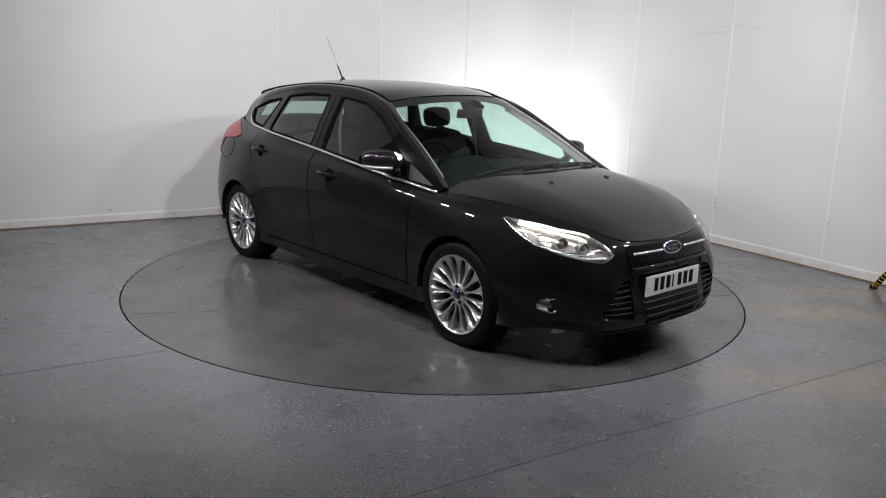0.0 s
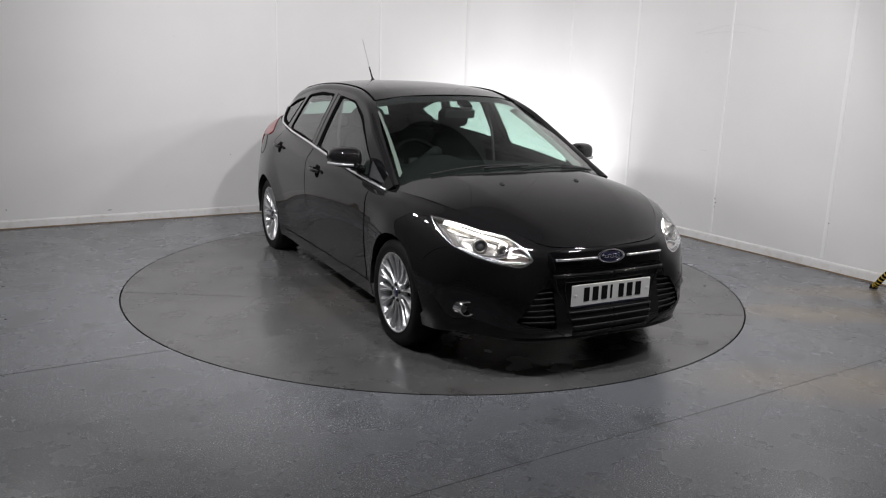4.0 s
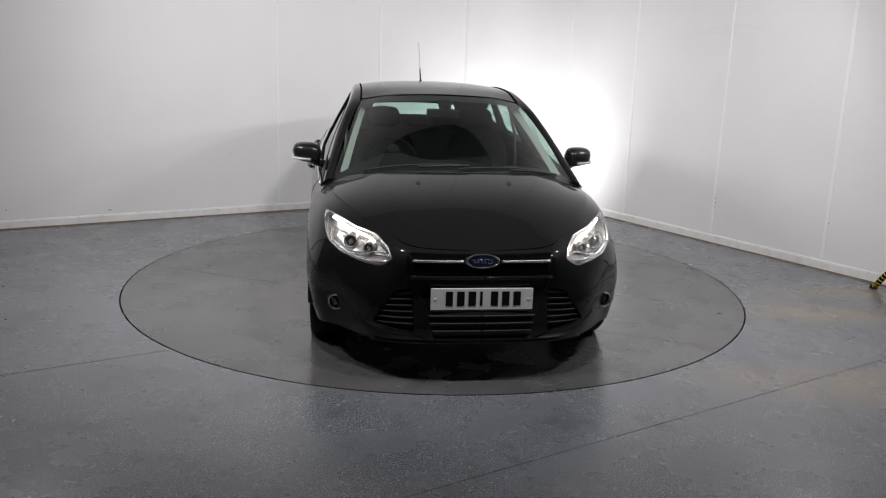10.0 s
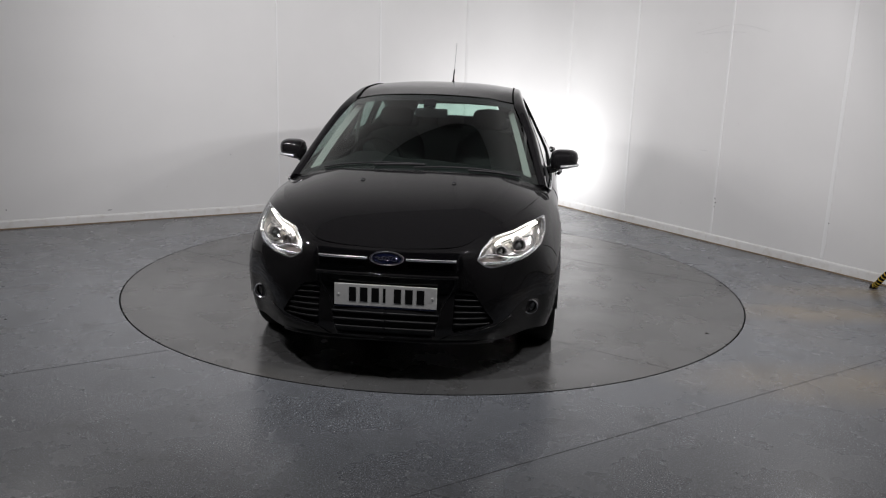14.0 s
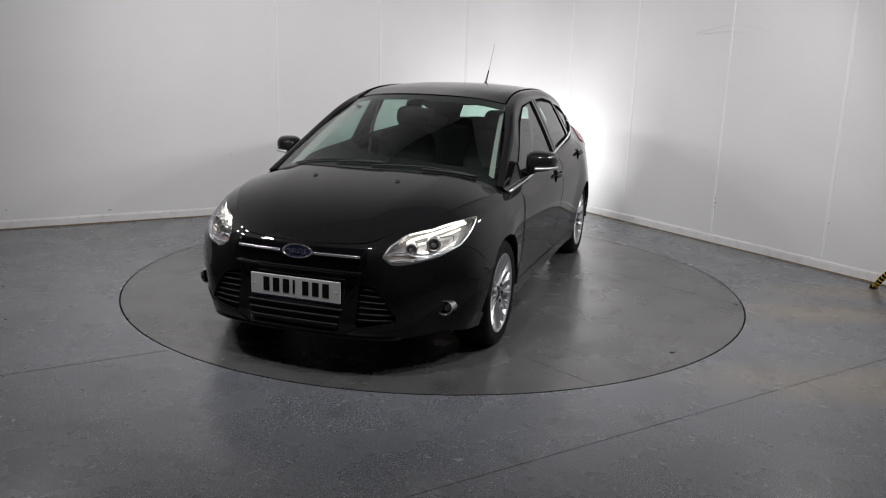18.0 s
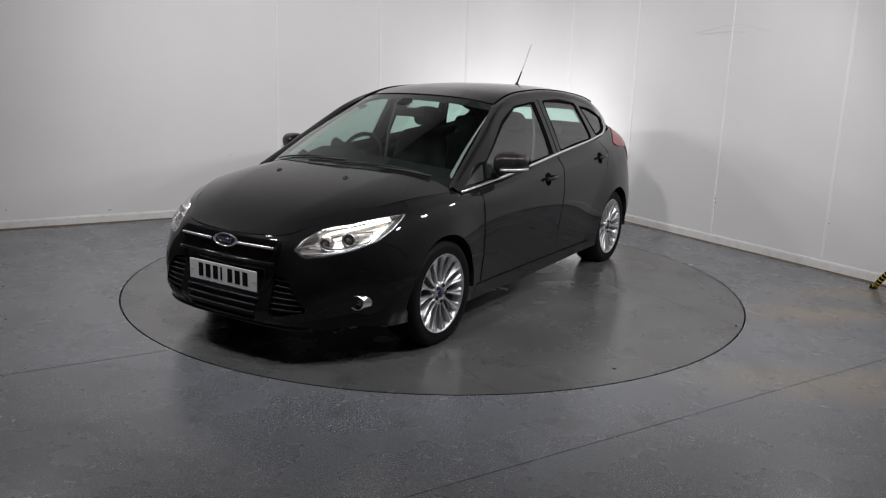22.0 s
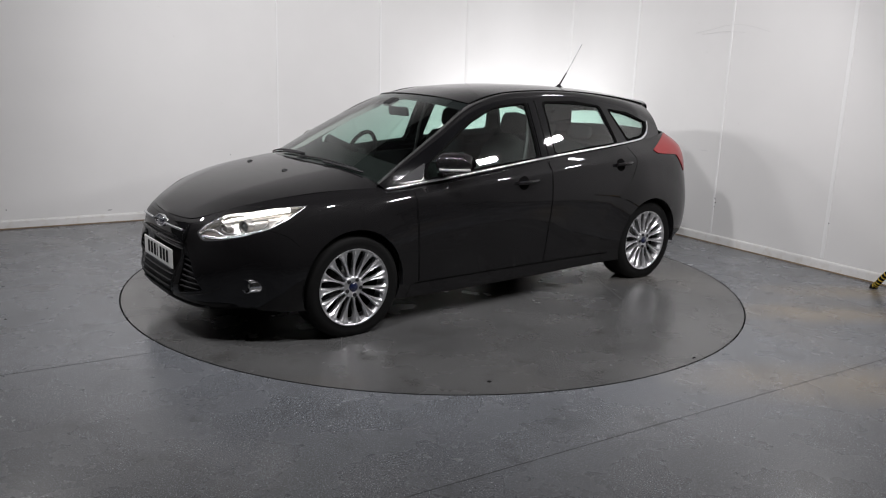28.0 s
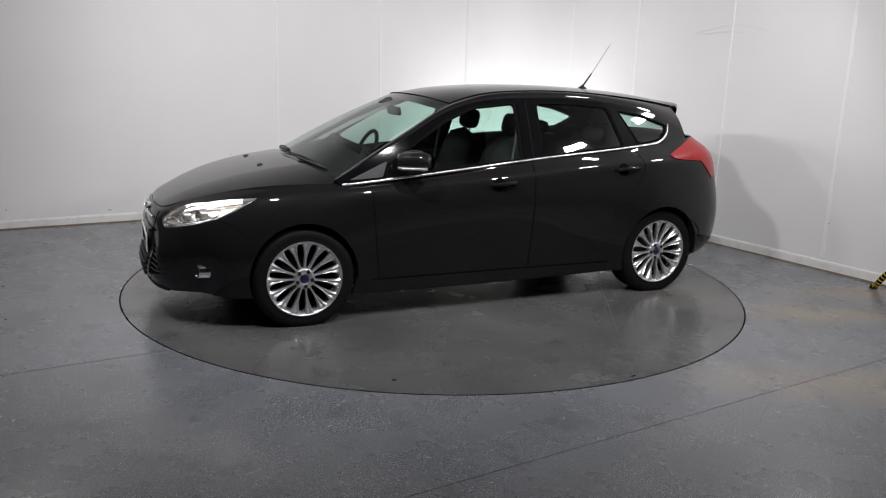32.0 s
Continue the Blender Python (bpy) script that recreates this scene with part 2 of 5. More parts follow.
def tube(points, radius, n=10, taper=None):
    """A round bar along a polyline."""
    pts = [Vector(p) for p in points]
    vs, fs = [], []
    for i, p in enumerate(pts):
        t = (pts[min(i + 1, len(pts) - 1)] - pts[max(i - 1, 0)]).normalized()
        a = t.cross(Vector((0.13, 0.31, 0.94))).normalized()
        b = t.cross(a)
        r = radius if taper is None else radius + (taper - radius) * i / (len(pts) - 1)
        for k in range(n):
            w = 2 * math.pi * k / n
            vs.append(p + a * r * math.cos(w) + b * r * math.sin(w))
    for i in range(len(pts) - 1):
        for k in range(n):
            k2 = (k + 1) % n
            fs.append((i * n + k, i * n + k2, (i + 1) * n + k2, (i + 1) * n + k))
    fs.append(tuple(range(n))[::-1])
    fs.append(tuple((len(pts) - 1) * n + k for k in range(n)))
    return vs, fs


def spline(points, n=8, closed=False):
    """Catmull-Rom through the points, n steps a span."""
    p = np.array(points, float)
    if closed:
        q = np.vstack([p[-1], p, p[0], p[1]])
    else:
        q = np.vstack([2 * p[0] - p[1], p, 2 * p[-1] - p[-2]])
    out = []
    for i in range(len(q) - 3):
        for t in np.arange(n) / n:
            out.append(0.5 * (2 * q[i + 1] + (q[i + 2] - q[i]) * t + (2 * q[i] - 5 * q[i + 1] + 4 * q[i + 2] - q[i + 3]) * t * t + (3 * q[i + 1] - q[i] - 3 * q[i + 2] + q[i + 3]) * t ** 3))
    if not closed:
        out.append(p[-1])
    return np.array(out)


def edge_line(points, n=6):
    """A straight-edged outline with n steps a side, for corners that stay sharp."""
    p = np.array(points, float)
    out = []
    for i in range(len(p)):
        a, b = p[i], p[(i + 1) % len(p)]
        out += [a + (b - a) * k / n for k in range(n)]
    return np.array(out)


def rounded(points, r, n=5):
    """A closed outline whose corners are rounded by about r."""
    p = np.array(points, float)
    out = []
    for i in range(len(p)):
        a, b, c = p[i - 1], p[i], p[(i + 1) % len(p)]
        la, lc = np.linalg.norm(a - b), np.linalg.norm(c - b)
        k = min(r, la * 0.45, lc * 0.45)
        s, e = b + (a - b) / la * k, b + (c - b) / lc * k
        for t in np.linspace(0, 1, n):
            out.append((1 - t) ** 2 * s + 2 * t * (1 - t) * b + t * t * e)
    return dense(np.array(out), 0.03)


def dense(p, step):
    out = []
    for i in range(len(p)):
        a, b = p[i], p[(i + 1) % len(p)]
        k = max(1, int(math.ceil(np.linalg.norm(b - a) / step)))
        out += [a + (b - a) * j / k for j in range(k)]
    return np.array(out)


def inside(pts, poly):
    x, y = pts[:, 0], pts[:, 1]
    hit = np.zeros(len(pts), bool)
    for (x1, y1), (x2, y2) in zip(poly, np.roll(poly, -1, axis=0)):
        c = ((y1 > y) != (y2 > y)) & (x < (x2 - x1) * (y - y1) / (y2 - y1 + 1e-12) + x1)
        hit ^= c
    return hit


def far_from(pts, poly, d):
    ok = np.ones(len(pts), bool)
    for a, b in zip(poly, np.roll(poly, -1, axis=0)):
        ab = b - a
        t = np.clip(((pts - a) @ ab) / max(ab @ ab, 1e-12), 0, 1)
        ok &= np.hypot(*(pts - a - t[:, None] * ab).T) > d
    return ok


def fill(outline, holes, step):
    """Triangles of a flat outline with holes, with an even net of points within."""
    lo, hi = outline.min(0), outline.max(0)
    gx, gy = np.meshgrid(np.arange(lo[0] + step * 0.37, hi[0], step), np.arange(lo[1] + step * 0.41, hi[1], step * 0.87))
    gx[1::2] += step / 2
    net = np.c_[gx.ravel(), gy.ravel()]
    net = net[inside(net, outline) & far_from(net, outline, step * 0.45)]
    for h in holes:
        net = net[~inside(net, h) & far_from(net, h, step * 0.45)]
    rings = [outline, *holes]
    pts, edges, at = [], [], 0
    for ring in rings:
        pts += [Vector(p) for p in ring]
        edges += [(at + i, at + (i + 1) % len(ring)) for i in range(len(ring))]
        at += len(ring)
    pts += [Vector(p) for p in net]
    from mathutils.geometry import delaunay_2d_cdt
    vs, _, fs, _, _, _ = delaunay_2d_cdt(pts, edges, [], 0, 1e-6)
    vs = np.array([tuple(v) for v in vs])
    fs = np.array([tuple(f) for f in fs if len(f) == 3])
    mid = vs[fs].mean(1)
    keep = inside(mid, outline)
    for h in holes:
        keep &= ~inside(mid, h)
    return vs, fs[keep]


def skin(name, outline, holes, lift, mat, parent, off=0.0, thick=0.004, step=0.05, label="", mirror=False):
    """A panel: a flat outline filled, lifted on a surface (points, normals), moved off along the normals, with its edges turned in."""
    vs, fs = fill(np.array(outline), [np.array(h) for h in holes], step)
    p, nrm = lift(vs)
    p = p + nrm * off
    a, b, c = p[fs[:, 0]], p[fs[:, 1]], p[fs[:, 2]]
    if (np.cross(b - a, c - a) * nrm[fs[:, 0]]).sum() < 0:
        fs = fs[:, ::-1]
    count = {}
    for f in fs:
        for i in range(3):
            e = (f[i], f[(i + 1) % 3])
            count[e] = count.get(e, 0) + 1
    verts, norms, faces = list(p), list(nrm), [tuple(f) for f in fs]
    if thick:
        for (i, j) in list(count):
            if (j, i) not in count:
                k = len(verts)
                side = np.cross(p[j] - p[i], nrm[i])
                side = side / (np.linalg.norm(side) + 1e-12)
                verts += [p[i], p[j], p[j] - nrm[j] * thick, p[i] - nrm[i] * thick]
                norms += [side] * 4
                faces.append((k + 1, k, k + 3, k + 2))
    verts, norms = np.array(verts), np.array(norms)
    obs = []
    for sgn in ((1, -1) if mirror else (1,)):
        vv, nn = verts * (1, sgn, 1), norms * (1, sgn, 1)
        ff = faces if sgn > 0 else [f[::-1] for f in faces]
        obs.append(mesh_obj(name, vv, ff, mat, parent, label, nn))
    return obs if mirror else obs[0]


def sheet(name, rows, mat, parent, label="", mirror=False, closed=False):
    """A smooth net through rows of points."""
    g = np.array(rows)
    nr, nc = g.shape[:2]
    fs = [(i * nc + j, i * nc + (j + 1) % nc, (i + 1) * nc + (j + 1) % nc, (i + 1) * nc + j) for i in range(nr - 1) for j in range(nc if closed else nc - 1)]
    obs = []
    for sgn in ((1, -1) if mirror else (1,)):
        vv = g.reshape(-1, 3) * (1, sgn, 1)
        obs.append(mesh_obj(name, vv, fs if sgn > 0 else [f[::-1] for f in fs], mat, parent, label))
    return obs if mirror else obs[0]


# ---- the studio ----
TABLE_R = 2.2534
GAP_W = 0.008


def circle(r, n=160):
    return np.array([(r * math.cos(2 * math.pi * k / n), r * math.sin(2 * math.pi * k / n)) for k in range(n)])


def flat_lift(z):
    return lambda p: (np.c_[p, np.full(len(p), z)], np.tile((0.0, 0.0, 1.0), (len(p), 1)))


def build_floor():
    corners = [room(0, 0), room(ROOM_S, 0), room(ROOM_S, ROOM_R), room(0, ROOM_R)]
    outline = dense(np.array([(c.x, c.y) for c in corners]), 1.0)
    floor = skin("floor", outline, [circle(TABLE_R + GAP_W)], flat_lift(0.0), FLOOR, None, thick=0.06, step=1.0, label="grey flecked safety vinyl floor, scuffed and slightly shiny")
    tagged(floor, category="floor", kind="structure")
    pit = skin("floor_pit", circle(TABLE_R + 0.1), [], flat_lift(-0.07), GAP, None, thick=0, step=1.0)
    # black lining added so the gap's walls look as dark as shade
    liner = [(x, y, z) for z in (-0.07, -0.001) for x, y in circle(TABLE_R + GAP_W - 0.0015, 200)]
    mesh_obj("gap_shade", liner, [(i, 200 + i, 200 + (i + 1) % 200, (i + 1) % 200) for i in range(200)], GAP, pit, "black lining that stands in for the gap's shade")
    tagged(pit, "dark pit beneath the turntable", "pit", kind="structure")
    # welded joints between the two-metre vinyl sheets
    near = room(0, 3.894)
    along = near.x * U.x + near.y * U.y
    stop = -along - math.sqrt(along ** 2 - near.x ** 2 - near.y ** 2 + (TABLE_R + 0.02) ** 2)
    for r, spans in ((5.848, ((ROOM_S, 0),)), (3.894, ((ROOM_S, stop),))):
        for a, b in spans:
            p, q = room(a, r), room(b, r)
            w = V * 0.0011
            pts = [p - w, q - w, q + w, p + w]
            part("seam", slab([(v.x, v.y) for v in pts], 0.0, 0.0012), SEAM, floor)
    return floor


def wall_pose(origin, along, up=Vector((0, 0, 1))):
    """x along the wall, y out of the room, z up."""
    out = up.cross(along)
    m = Matrix((along, out, up)).transposed().to_4x4()
    m.translation = origin
    return m


def build_wall(name, m, length, joints, mat, bead=()):
    """A wall of panels 1.2 m wide on a backing, with a skirting; x runs from the corner."""
    wall = part(name, box(length, 0.12, CEIL, Matrix.Translation((length / 2, 0.085, CEIL / 2))), BACKING if mat is WALL else mat, None)
    wall.matrix_world = m
    tagged(wall, "white panelled studio wall with faint joints and scuffs" if mat is WALL else "plain unseen wall, its tone set for the car's reflections", "wall", kind="structure")
    if mat is not WALL:
        return wall
    edges = [0.0] + [j for j in joints if j < length] + [length]
    for a, b in zip(edges, edges[1:]):
        w = b - a - 0.0007
        part("panel", box(w, 0.022, CEIL - 0.002, Matrix.Translation(((a + b) / 2, 0.013, CEIL / 2)), 0.0015, 1), WALL, wall)
    for x, w in bead:
        part("cover_strip", box(w, 0.008, CEIL - 0.1, Matrix.Translation((x, -0.001, CEIL / 2 + 0.05)), 0.003), JOINT, wall, "white plastic cover strip over the joint")
    bm = bmesh.new()
    prof = [(0.0, 0.001), (0.0, 0.07), (0.004, 0.082), (0.010, 0.086), (0.016, 0.086), (0.016, 0.001)]
    ends = []
    for x in (0.0, length):
        ends.append([bm.verts.new((x, y - 0.012, z)) for y, z in prof])
    for i in range(len(prof)):
        j = (i + 1) % len(prof)
        bm.faces.new((ends[0][i], ends[0][j], ends[1][j], ends[1][i]))
    bmesh.ops.recalc_face_normals(bm, faces=bm.faces)
    part("skirting", bm, SKIRT, wall, "off-white skirting board, scuffed along its foot")
    # brown grime at the skirting's foot, built as a thin bar
    xs = np.linspace(0.02, length - 0.02, 60)
    vs, fs = tube([(x, -0.0135 + 0.0015 * math.sin(x * 5.1), 0.004) for x in xs], 0.0075, 6)
    mesh_obj("grime_line", [tuple(v) for v in vs], fs, GRIME, wall, "brown line of grime along the skirting's foot")
    return wall


def build_room():
    build_floor()
    L = -ROOM_S
    build_wall("wall_back", wall_pose(room(ROOM_S, 0), U), L, (L - 3.27, L - 2.05, L - 0.83), WALL, bead=((L - 2.05, 0.022), (L - 3.27, 0.018)))
    build_wall("wall_side", wall_pose(room(0, 0), V), ROOM_R, (0.75, 1.95, 3.15, 4.33, 5.53, 6.73, 7.93, 9.13, 10.33), WALL, bead=((1.95, 0.026), (3.15, 0.018), (4.33, 0.032)))
    # both walls are unseen, added to close the room and shape reflections
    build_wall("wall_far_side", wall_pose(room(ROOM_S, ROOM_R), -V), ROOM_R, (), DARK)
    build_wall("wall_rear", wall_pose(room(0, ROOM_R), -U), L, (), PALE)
    rings = []
    for rad in (0.9, 0.93):
        rings.append([room(-0.9 + rad * math.sin(math.pi / 2 * k / 24), 0.9 - rad * math.cos(math.pi / 2 * k / 24)) for k in range(25)])
    bm = bmesh.new()
    cols = [[[bm.verts.new(p + Vector((0, 0, h))) for p in ring] for h in (0.0, CEIL)] for ring in rings]
    for i in range(24):
        for (lo, hi) in cols:
            bm.faces.new((lo[i], lo[i + 1], hi[i + 1], hi[i]))
    for k in (0, 24):
        bm.faces.new((cols[0][0][k], cols[0][1][k], cols[1][1][k], cols[1][0][k]))
    bmesh.ops.recalc_face_normals(bm, faces=bm.faces)
    cove = part("wall_cove", bm, WALL, None, smooth=True)
    tagged(cove, "curved white panel that rounds the studio corner", "wall", kind="structure")
    cs = [room(0, 0), room(ROOM_S, 0), room(ROOM_S, ROOM_R), room(0, ROOM_R)]
    c = part("ceiling", slab([(v.x, v.y) for v in cs], CEIL, CEIL + 0.1), CEILING, None)
    tagged(c, "plain grey unlit studio ceiling", "ceiling", kind="structure")


build_room()


def build_turntable():
    t = part("turntable", slab(circle(TABLE_R, 200).tolist(), -0.06, 0.0), DISC, None)
    tagged(t, "smooth grey vinyl-covered car turntable, flush with the floor", "turntable")
    # added black ring: paints the gap's shade along the disc's rim
    vs, fs = [], []
    for r in (TABLE_R - 0.002, TABLE_R + 0.001):
        vs += [(x, y, 0.0008) for x, y in circle(r, 200)]
    fs = [(i, 200 + i, 200 + (i + 1) % 200, (i + 1) % 200) for i in range(200)]
    mesh_obj("gap_line", vs, [f[::-1] for f in fs], GAP, t, "black ring that draws the gap's dark line")
    return t


turntable = build_turntable()


# ---- the car: x forward, y to its left, z up, origin on the ground under the turntable's axis ----
CENTRE_Y = -0.019
HUB_F, HUB_R, HUB_Y, HUB_Z = 1.221, -1.427, 0.875, 0.314
TYRE_R, ARCH_R = 0.316, 0.331
car = new("car")
tagged(car, "black five-door hatchback with silver multi-spoke alloy wheels, headlamps lit", "car")

# level lines of the lower body, from the nose round the left side to the tail, from the lower edge up to the waist
LV_A = [(2.07, 0, .20), (2.058, .30, .198), (1.99, .53, .205), (1.795, .722, .22), (1.62, .825, .20), (1.22, .855, .19), (.8, .84, .165), (-.1, .845, .165), (-.95, .852, .18), (-1.43, .86, .2), (-1.87, .80, .27), (-2.09, .615, .285), (-2.17, .3, .27), (-2.18, 0, .27)]
LV_B = [(2.10, 0, .29), (2.085, .32, .29), (2.01, .55, .30), (1.803, .735, .32), (1.62, .855, .32), (1.22, .885, .31), (.8, .852, .30), (-.1, .855, .30), (-.95, .872, .31), (-1.43, .9, .32), (-1.90, .84, .36), (-2.125, .63, .37), (-2.22, .3, .37), (-2.235, 0, .37)]
LV_C = [(2.06, 0, .44), (2.045, .33, .445), (2.01, .55, .46), (1.818, .744, .47), (1.62, .865, .48), (1.22, .905, .49), (.8, .880, .48), (-.1, .881, .48), (-.95, .893, .5), (-1.43, .912, .52), (-1.915, .845, .56), (-2.142, .638, .57), (-2.235, .3, .57), (-2.25, 0, .57)]
LV_D = [(2.055, 0, .59), (2.04, .33, .595), (1.975, .51, .61), (1.85, .69, .63), (1.62, .825, .65), (1.22, .89, .67), (.8, .888, .68), (-.1, .908, .70), (-.95, .908, .74), (-1.43, .9, .78), (-1.895, .822, .80), (-2.11, .62, .80), (-2.16, .3, .8), (-2.175, 0, .8)]
LV_E = [(2.035, 0, .65), (2.01, .34, .655), (1.935, .49, .675), (1.79, .65, .72), (1.55, .775, .775), (1.22, .842, .80), (.8, .865, .82), (-.1, .893, .86), (-.95, .875, .92), (-1.43, .85, .96), (-1.89, .765, 1.0), (-2.05, .575, 1.0), (-2.09, .3, 1.0), (-2.1, 0, 1.0)]
LV_F = [(2.02, 0, .674), (1.982, .33, .683), (1.88, .455, .73), (1.72, .58, .79), (1.5, .695, .835), (1.22, .765, .86), (.85, .80, .875), (-.1, .83, .965), (-.95, .822, 1.035), (-1.43, .745, 1.075), (-1.79, .655, 1.12), (-1.915, .515, 1.13), (-1.95, .3, 1.13), (-1.96, 0, 1.13)]
LEVELS = np.array([LV_A, LV_B, LV_C, LV_D, LV_E, LV_F]).transpose(1, 0, 2)  # u, v, xyz
_pu = np.concatenate([LEVELS[1:2] * (1, -1, 1), LEVELS, LEVELS[-2:-1] * (1, -1, 1)], 0)
CTRL = np.concatenate([2 * _pu[:, :1] - _pu[:, 1:2], _pu, 2 * _pu[:, -1:] - _pu[:, -2:-1]], 1)
NU, NV = 13, 5


def cr_weights(t, n):
    i = np.clip(np.floor(t).astype(int), 0, n - 1)
    f = t - i
    w = np.stack([-f + 2 * f ** 2 - f ** 3, 2 - 5 * f ** 2 + 3 * f ** 3, f + 4 * f ** 2 - 3 * f ** 3, -f ** 2 + f ** 3], -1) * 0.5
    return i, w


def relief(x, z):
    """Shoulder crease along the side and flares round the wheels, outward in metres."""
    d = z - np.interp(-x, [-.5, .1, 1.1, 1.7], [.858, .888, .948, .985])
    crease = 0.008 * np.exp(-(d / np.where(d > 0, .030, .055)) ** 2)
    crease = crease * np.clip((.40 - x) / .35, 0, 1) * np.clip((x + 1.78) / .25, 0, 1)
    d = z - np.interp(-x, [-1.32, -1.12, -.83, -.4, .1], [.675, .735, .790, .788, .775])
    wing = 0.007 * np.exp(-(d / np.where(d > 0, .040, .060)) ** 2)
    crease = crease + wing * np.clip((1.30 - x) / .35, 0, 1) * np.clip((x - .05) / .6, 0, 1)
    for hub, wide, flare in ((HUB_F, .15, .006), (HUB_R, .22, .012)):
        r = np.hypot(x - hub, z - HUB_Z)
        crease = crease + flare * np.clip(1 - np.maximum(r - ARCH_R, 0) / wide, 0, 1)
    return crease


def body_at(u, v):
    iu, wu = cr_weights(np.asarray(u, float), NU)
    iv, wv = cr_weights(np.asarray(v, float), NV)
    out = np.zeros(iu.shape + (3,))
    for a in range(4):
        for b in range(4):
            out += (wu[..., a] * wv[..., b])[..., None] * CTRL[iu + a, iv + b]
    out[..., 1] += relief(out[..., 0], out[..., 2])
    return out


_us = np.linspace(0, NU, 1301)
ARC = np.concatenate([[0], np.cumsum(np.linalg.norm(np.diff(body_at(_us, np.full(1301, 2.5)), axis=0), axis=1))])
VS = 0.13


def body_lift(p):
    """Domain (arc length round the body, height step) to points and outward normals."""
    u, v = np.interp(p[:, 0], ARC, _us), np.clip(p[:, 1] / VS, 0, NV)
    e = 0.004
    c = body_at(u, v)
    du = body_at(np.clip(u + e, 0, NU), v) - body_at(np.clip(u - e, 0, NU), v)
    dv = body_at(u, np.clip(v + e, 0, NV)) - body_at(u, np.clip(v - e, 0, NV))
    n = np.cross(du, dv)
    n /= np.linalg.norm(n, axis=1)[:, None] + 1e-12
    mid = np.array([0, 0, 0.5])
    n *= np.where((n * (c - mid)).sum(1) < 0, -1, 1)[:, None]
    return c, n


_gu, _gv = np.meshgrid(np.linspace(0, NU, 781), np.linspace(0, NV, 161), indexing="ij")
_grid = body_at(_gu, _gv)


def refine(pts, u, v, axes, lo, hi):
    """Newton steps that bring (u, v) to the wanted coordinates along the given axes (all three: the nearest place)."""
    e = 1e-3
    for _ in range(6):
        p = body_at(u, v)
        du = (body_at(np.clip(u + e, 0, NU), v) - p) / e
        dv = (p - body_at(u, np.clip(v - e, 0, NV))) / e
        d = (pts - p[:, axes])
        a, b = du[:, axes], dv[:, axes]
        aa, bb, ab = (a * a).sum(1) + 1e-9, (b * b).sum(1) + 1e-9, (a * b).sum(1)
        ra, rb = (a * d).sum(1), (b * d).sum(1)
        det = aa * bb - ab * ab + 1e-9
        u = np.clip(u + np.clip((ra * bb - rb * ab) / det, -.1, .1), max(lo, 0.0), min(hi, NU - 1e-6))
        v = np.clip(v + np.clip((rb * aa - ra * ab) / det, -.1, .1), 0, NV)
    return np.c_[np.interp(u, _us, ARC), v * VS]


def nearest(pts, axes, lo, hi):
    pts = np.array(pts, float)
    sel = (_gu[:, 0] >= lo) & (_gu[:, 0] <= hi)
    g, uu, vv = _grid[sel][..., axes], _gu[sel], _gv[sel]
    ks = [int(np.argmin(((g - p) ** 2).sum(-1))) for p in pts]
    return refine(pts, np.array([uu.flat[k] for k in ks]), np.array([vv.flat[k] for k in ks]), axes, lo, hi)


def on_side(pts, lo=3.0, hi=11.0):
    """Domain points for side-view points (x, z)."""
    return nearest(pts, [0, 2], lo, hi)


def on_front(pts, hi=4.6, lo=0.0):
    """Domain points for front-view points (y, z)."""
    return nearest(pts, [1, 2], lo, hi)


def on_body(pts):
    """Domain points for the nearest places to points in space."""
    return nearest(pts, [0, 1, 2], 0, NU)


def arch(hub_x, r, lo, hi):
    """Domain outline of a wheel arch that runs out below the body."""
    ang = np.radians(np.linspace(-24, 204, 40))
    pts = on_side([(hub_x + r * math.cos(a), HUB_Z + r * math.sin(a)) for a in ang], lo, hi)
    low = min(pts[0, 1], pts[-1, 1], 0.0) - 0.05
    return np.vstack([pts, [pts[-1, 0], low], [pts[0, 0], low]])


TOP_V, END_S = NV * VS, ARC[-1]
HEADLAMP = on_body(rounded([(1.478, .788, .792), (1.576, .745, .787), (1.667, .687, .774), (1.755, .626, .753), (1.854, .520, .730), (1.893, .497, .705), (1.943, .466, .677), (1.996, .447, .628), (1.990, .49, .597), (1.978, .524, .588), (1.925, .61, .601), (1.835, .704, .629), (1.71, .774, .672), (1.615, .793, .716), (1.532, .795, .761)], .012, 4))
TAIL = on_body(rounded([(-1.50, .812, 1.003), (-1.655, .74, 1.057), (-1.835, .63, 1.113), (-1.90, .665, 1.06), (-1.95, .70, 1.0), (-1.97, .727, .94), (-1.97, .745, .883), (-1.922, .785, .815), (-1.862, .79, .881), (-1.798, .79, .951), (-1.645, .82, .965), (-1.535, .83, .975)], .015, 4))
MAIN_GRILLE = on_front(rounded([(-.001, .375), (-.001, .222), (.20, .222), (.255, .375)], .02), 2.6)
SIDE_GRILLE = on_front(rounded([(.346, .49), (.342, .265), (.447, .285), (.552, .313), (.442, .473)], .02), 3.2)


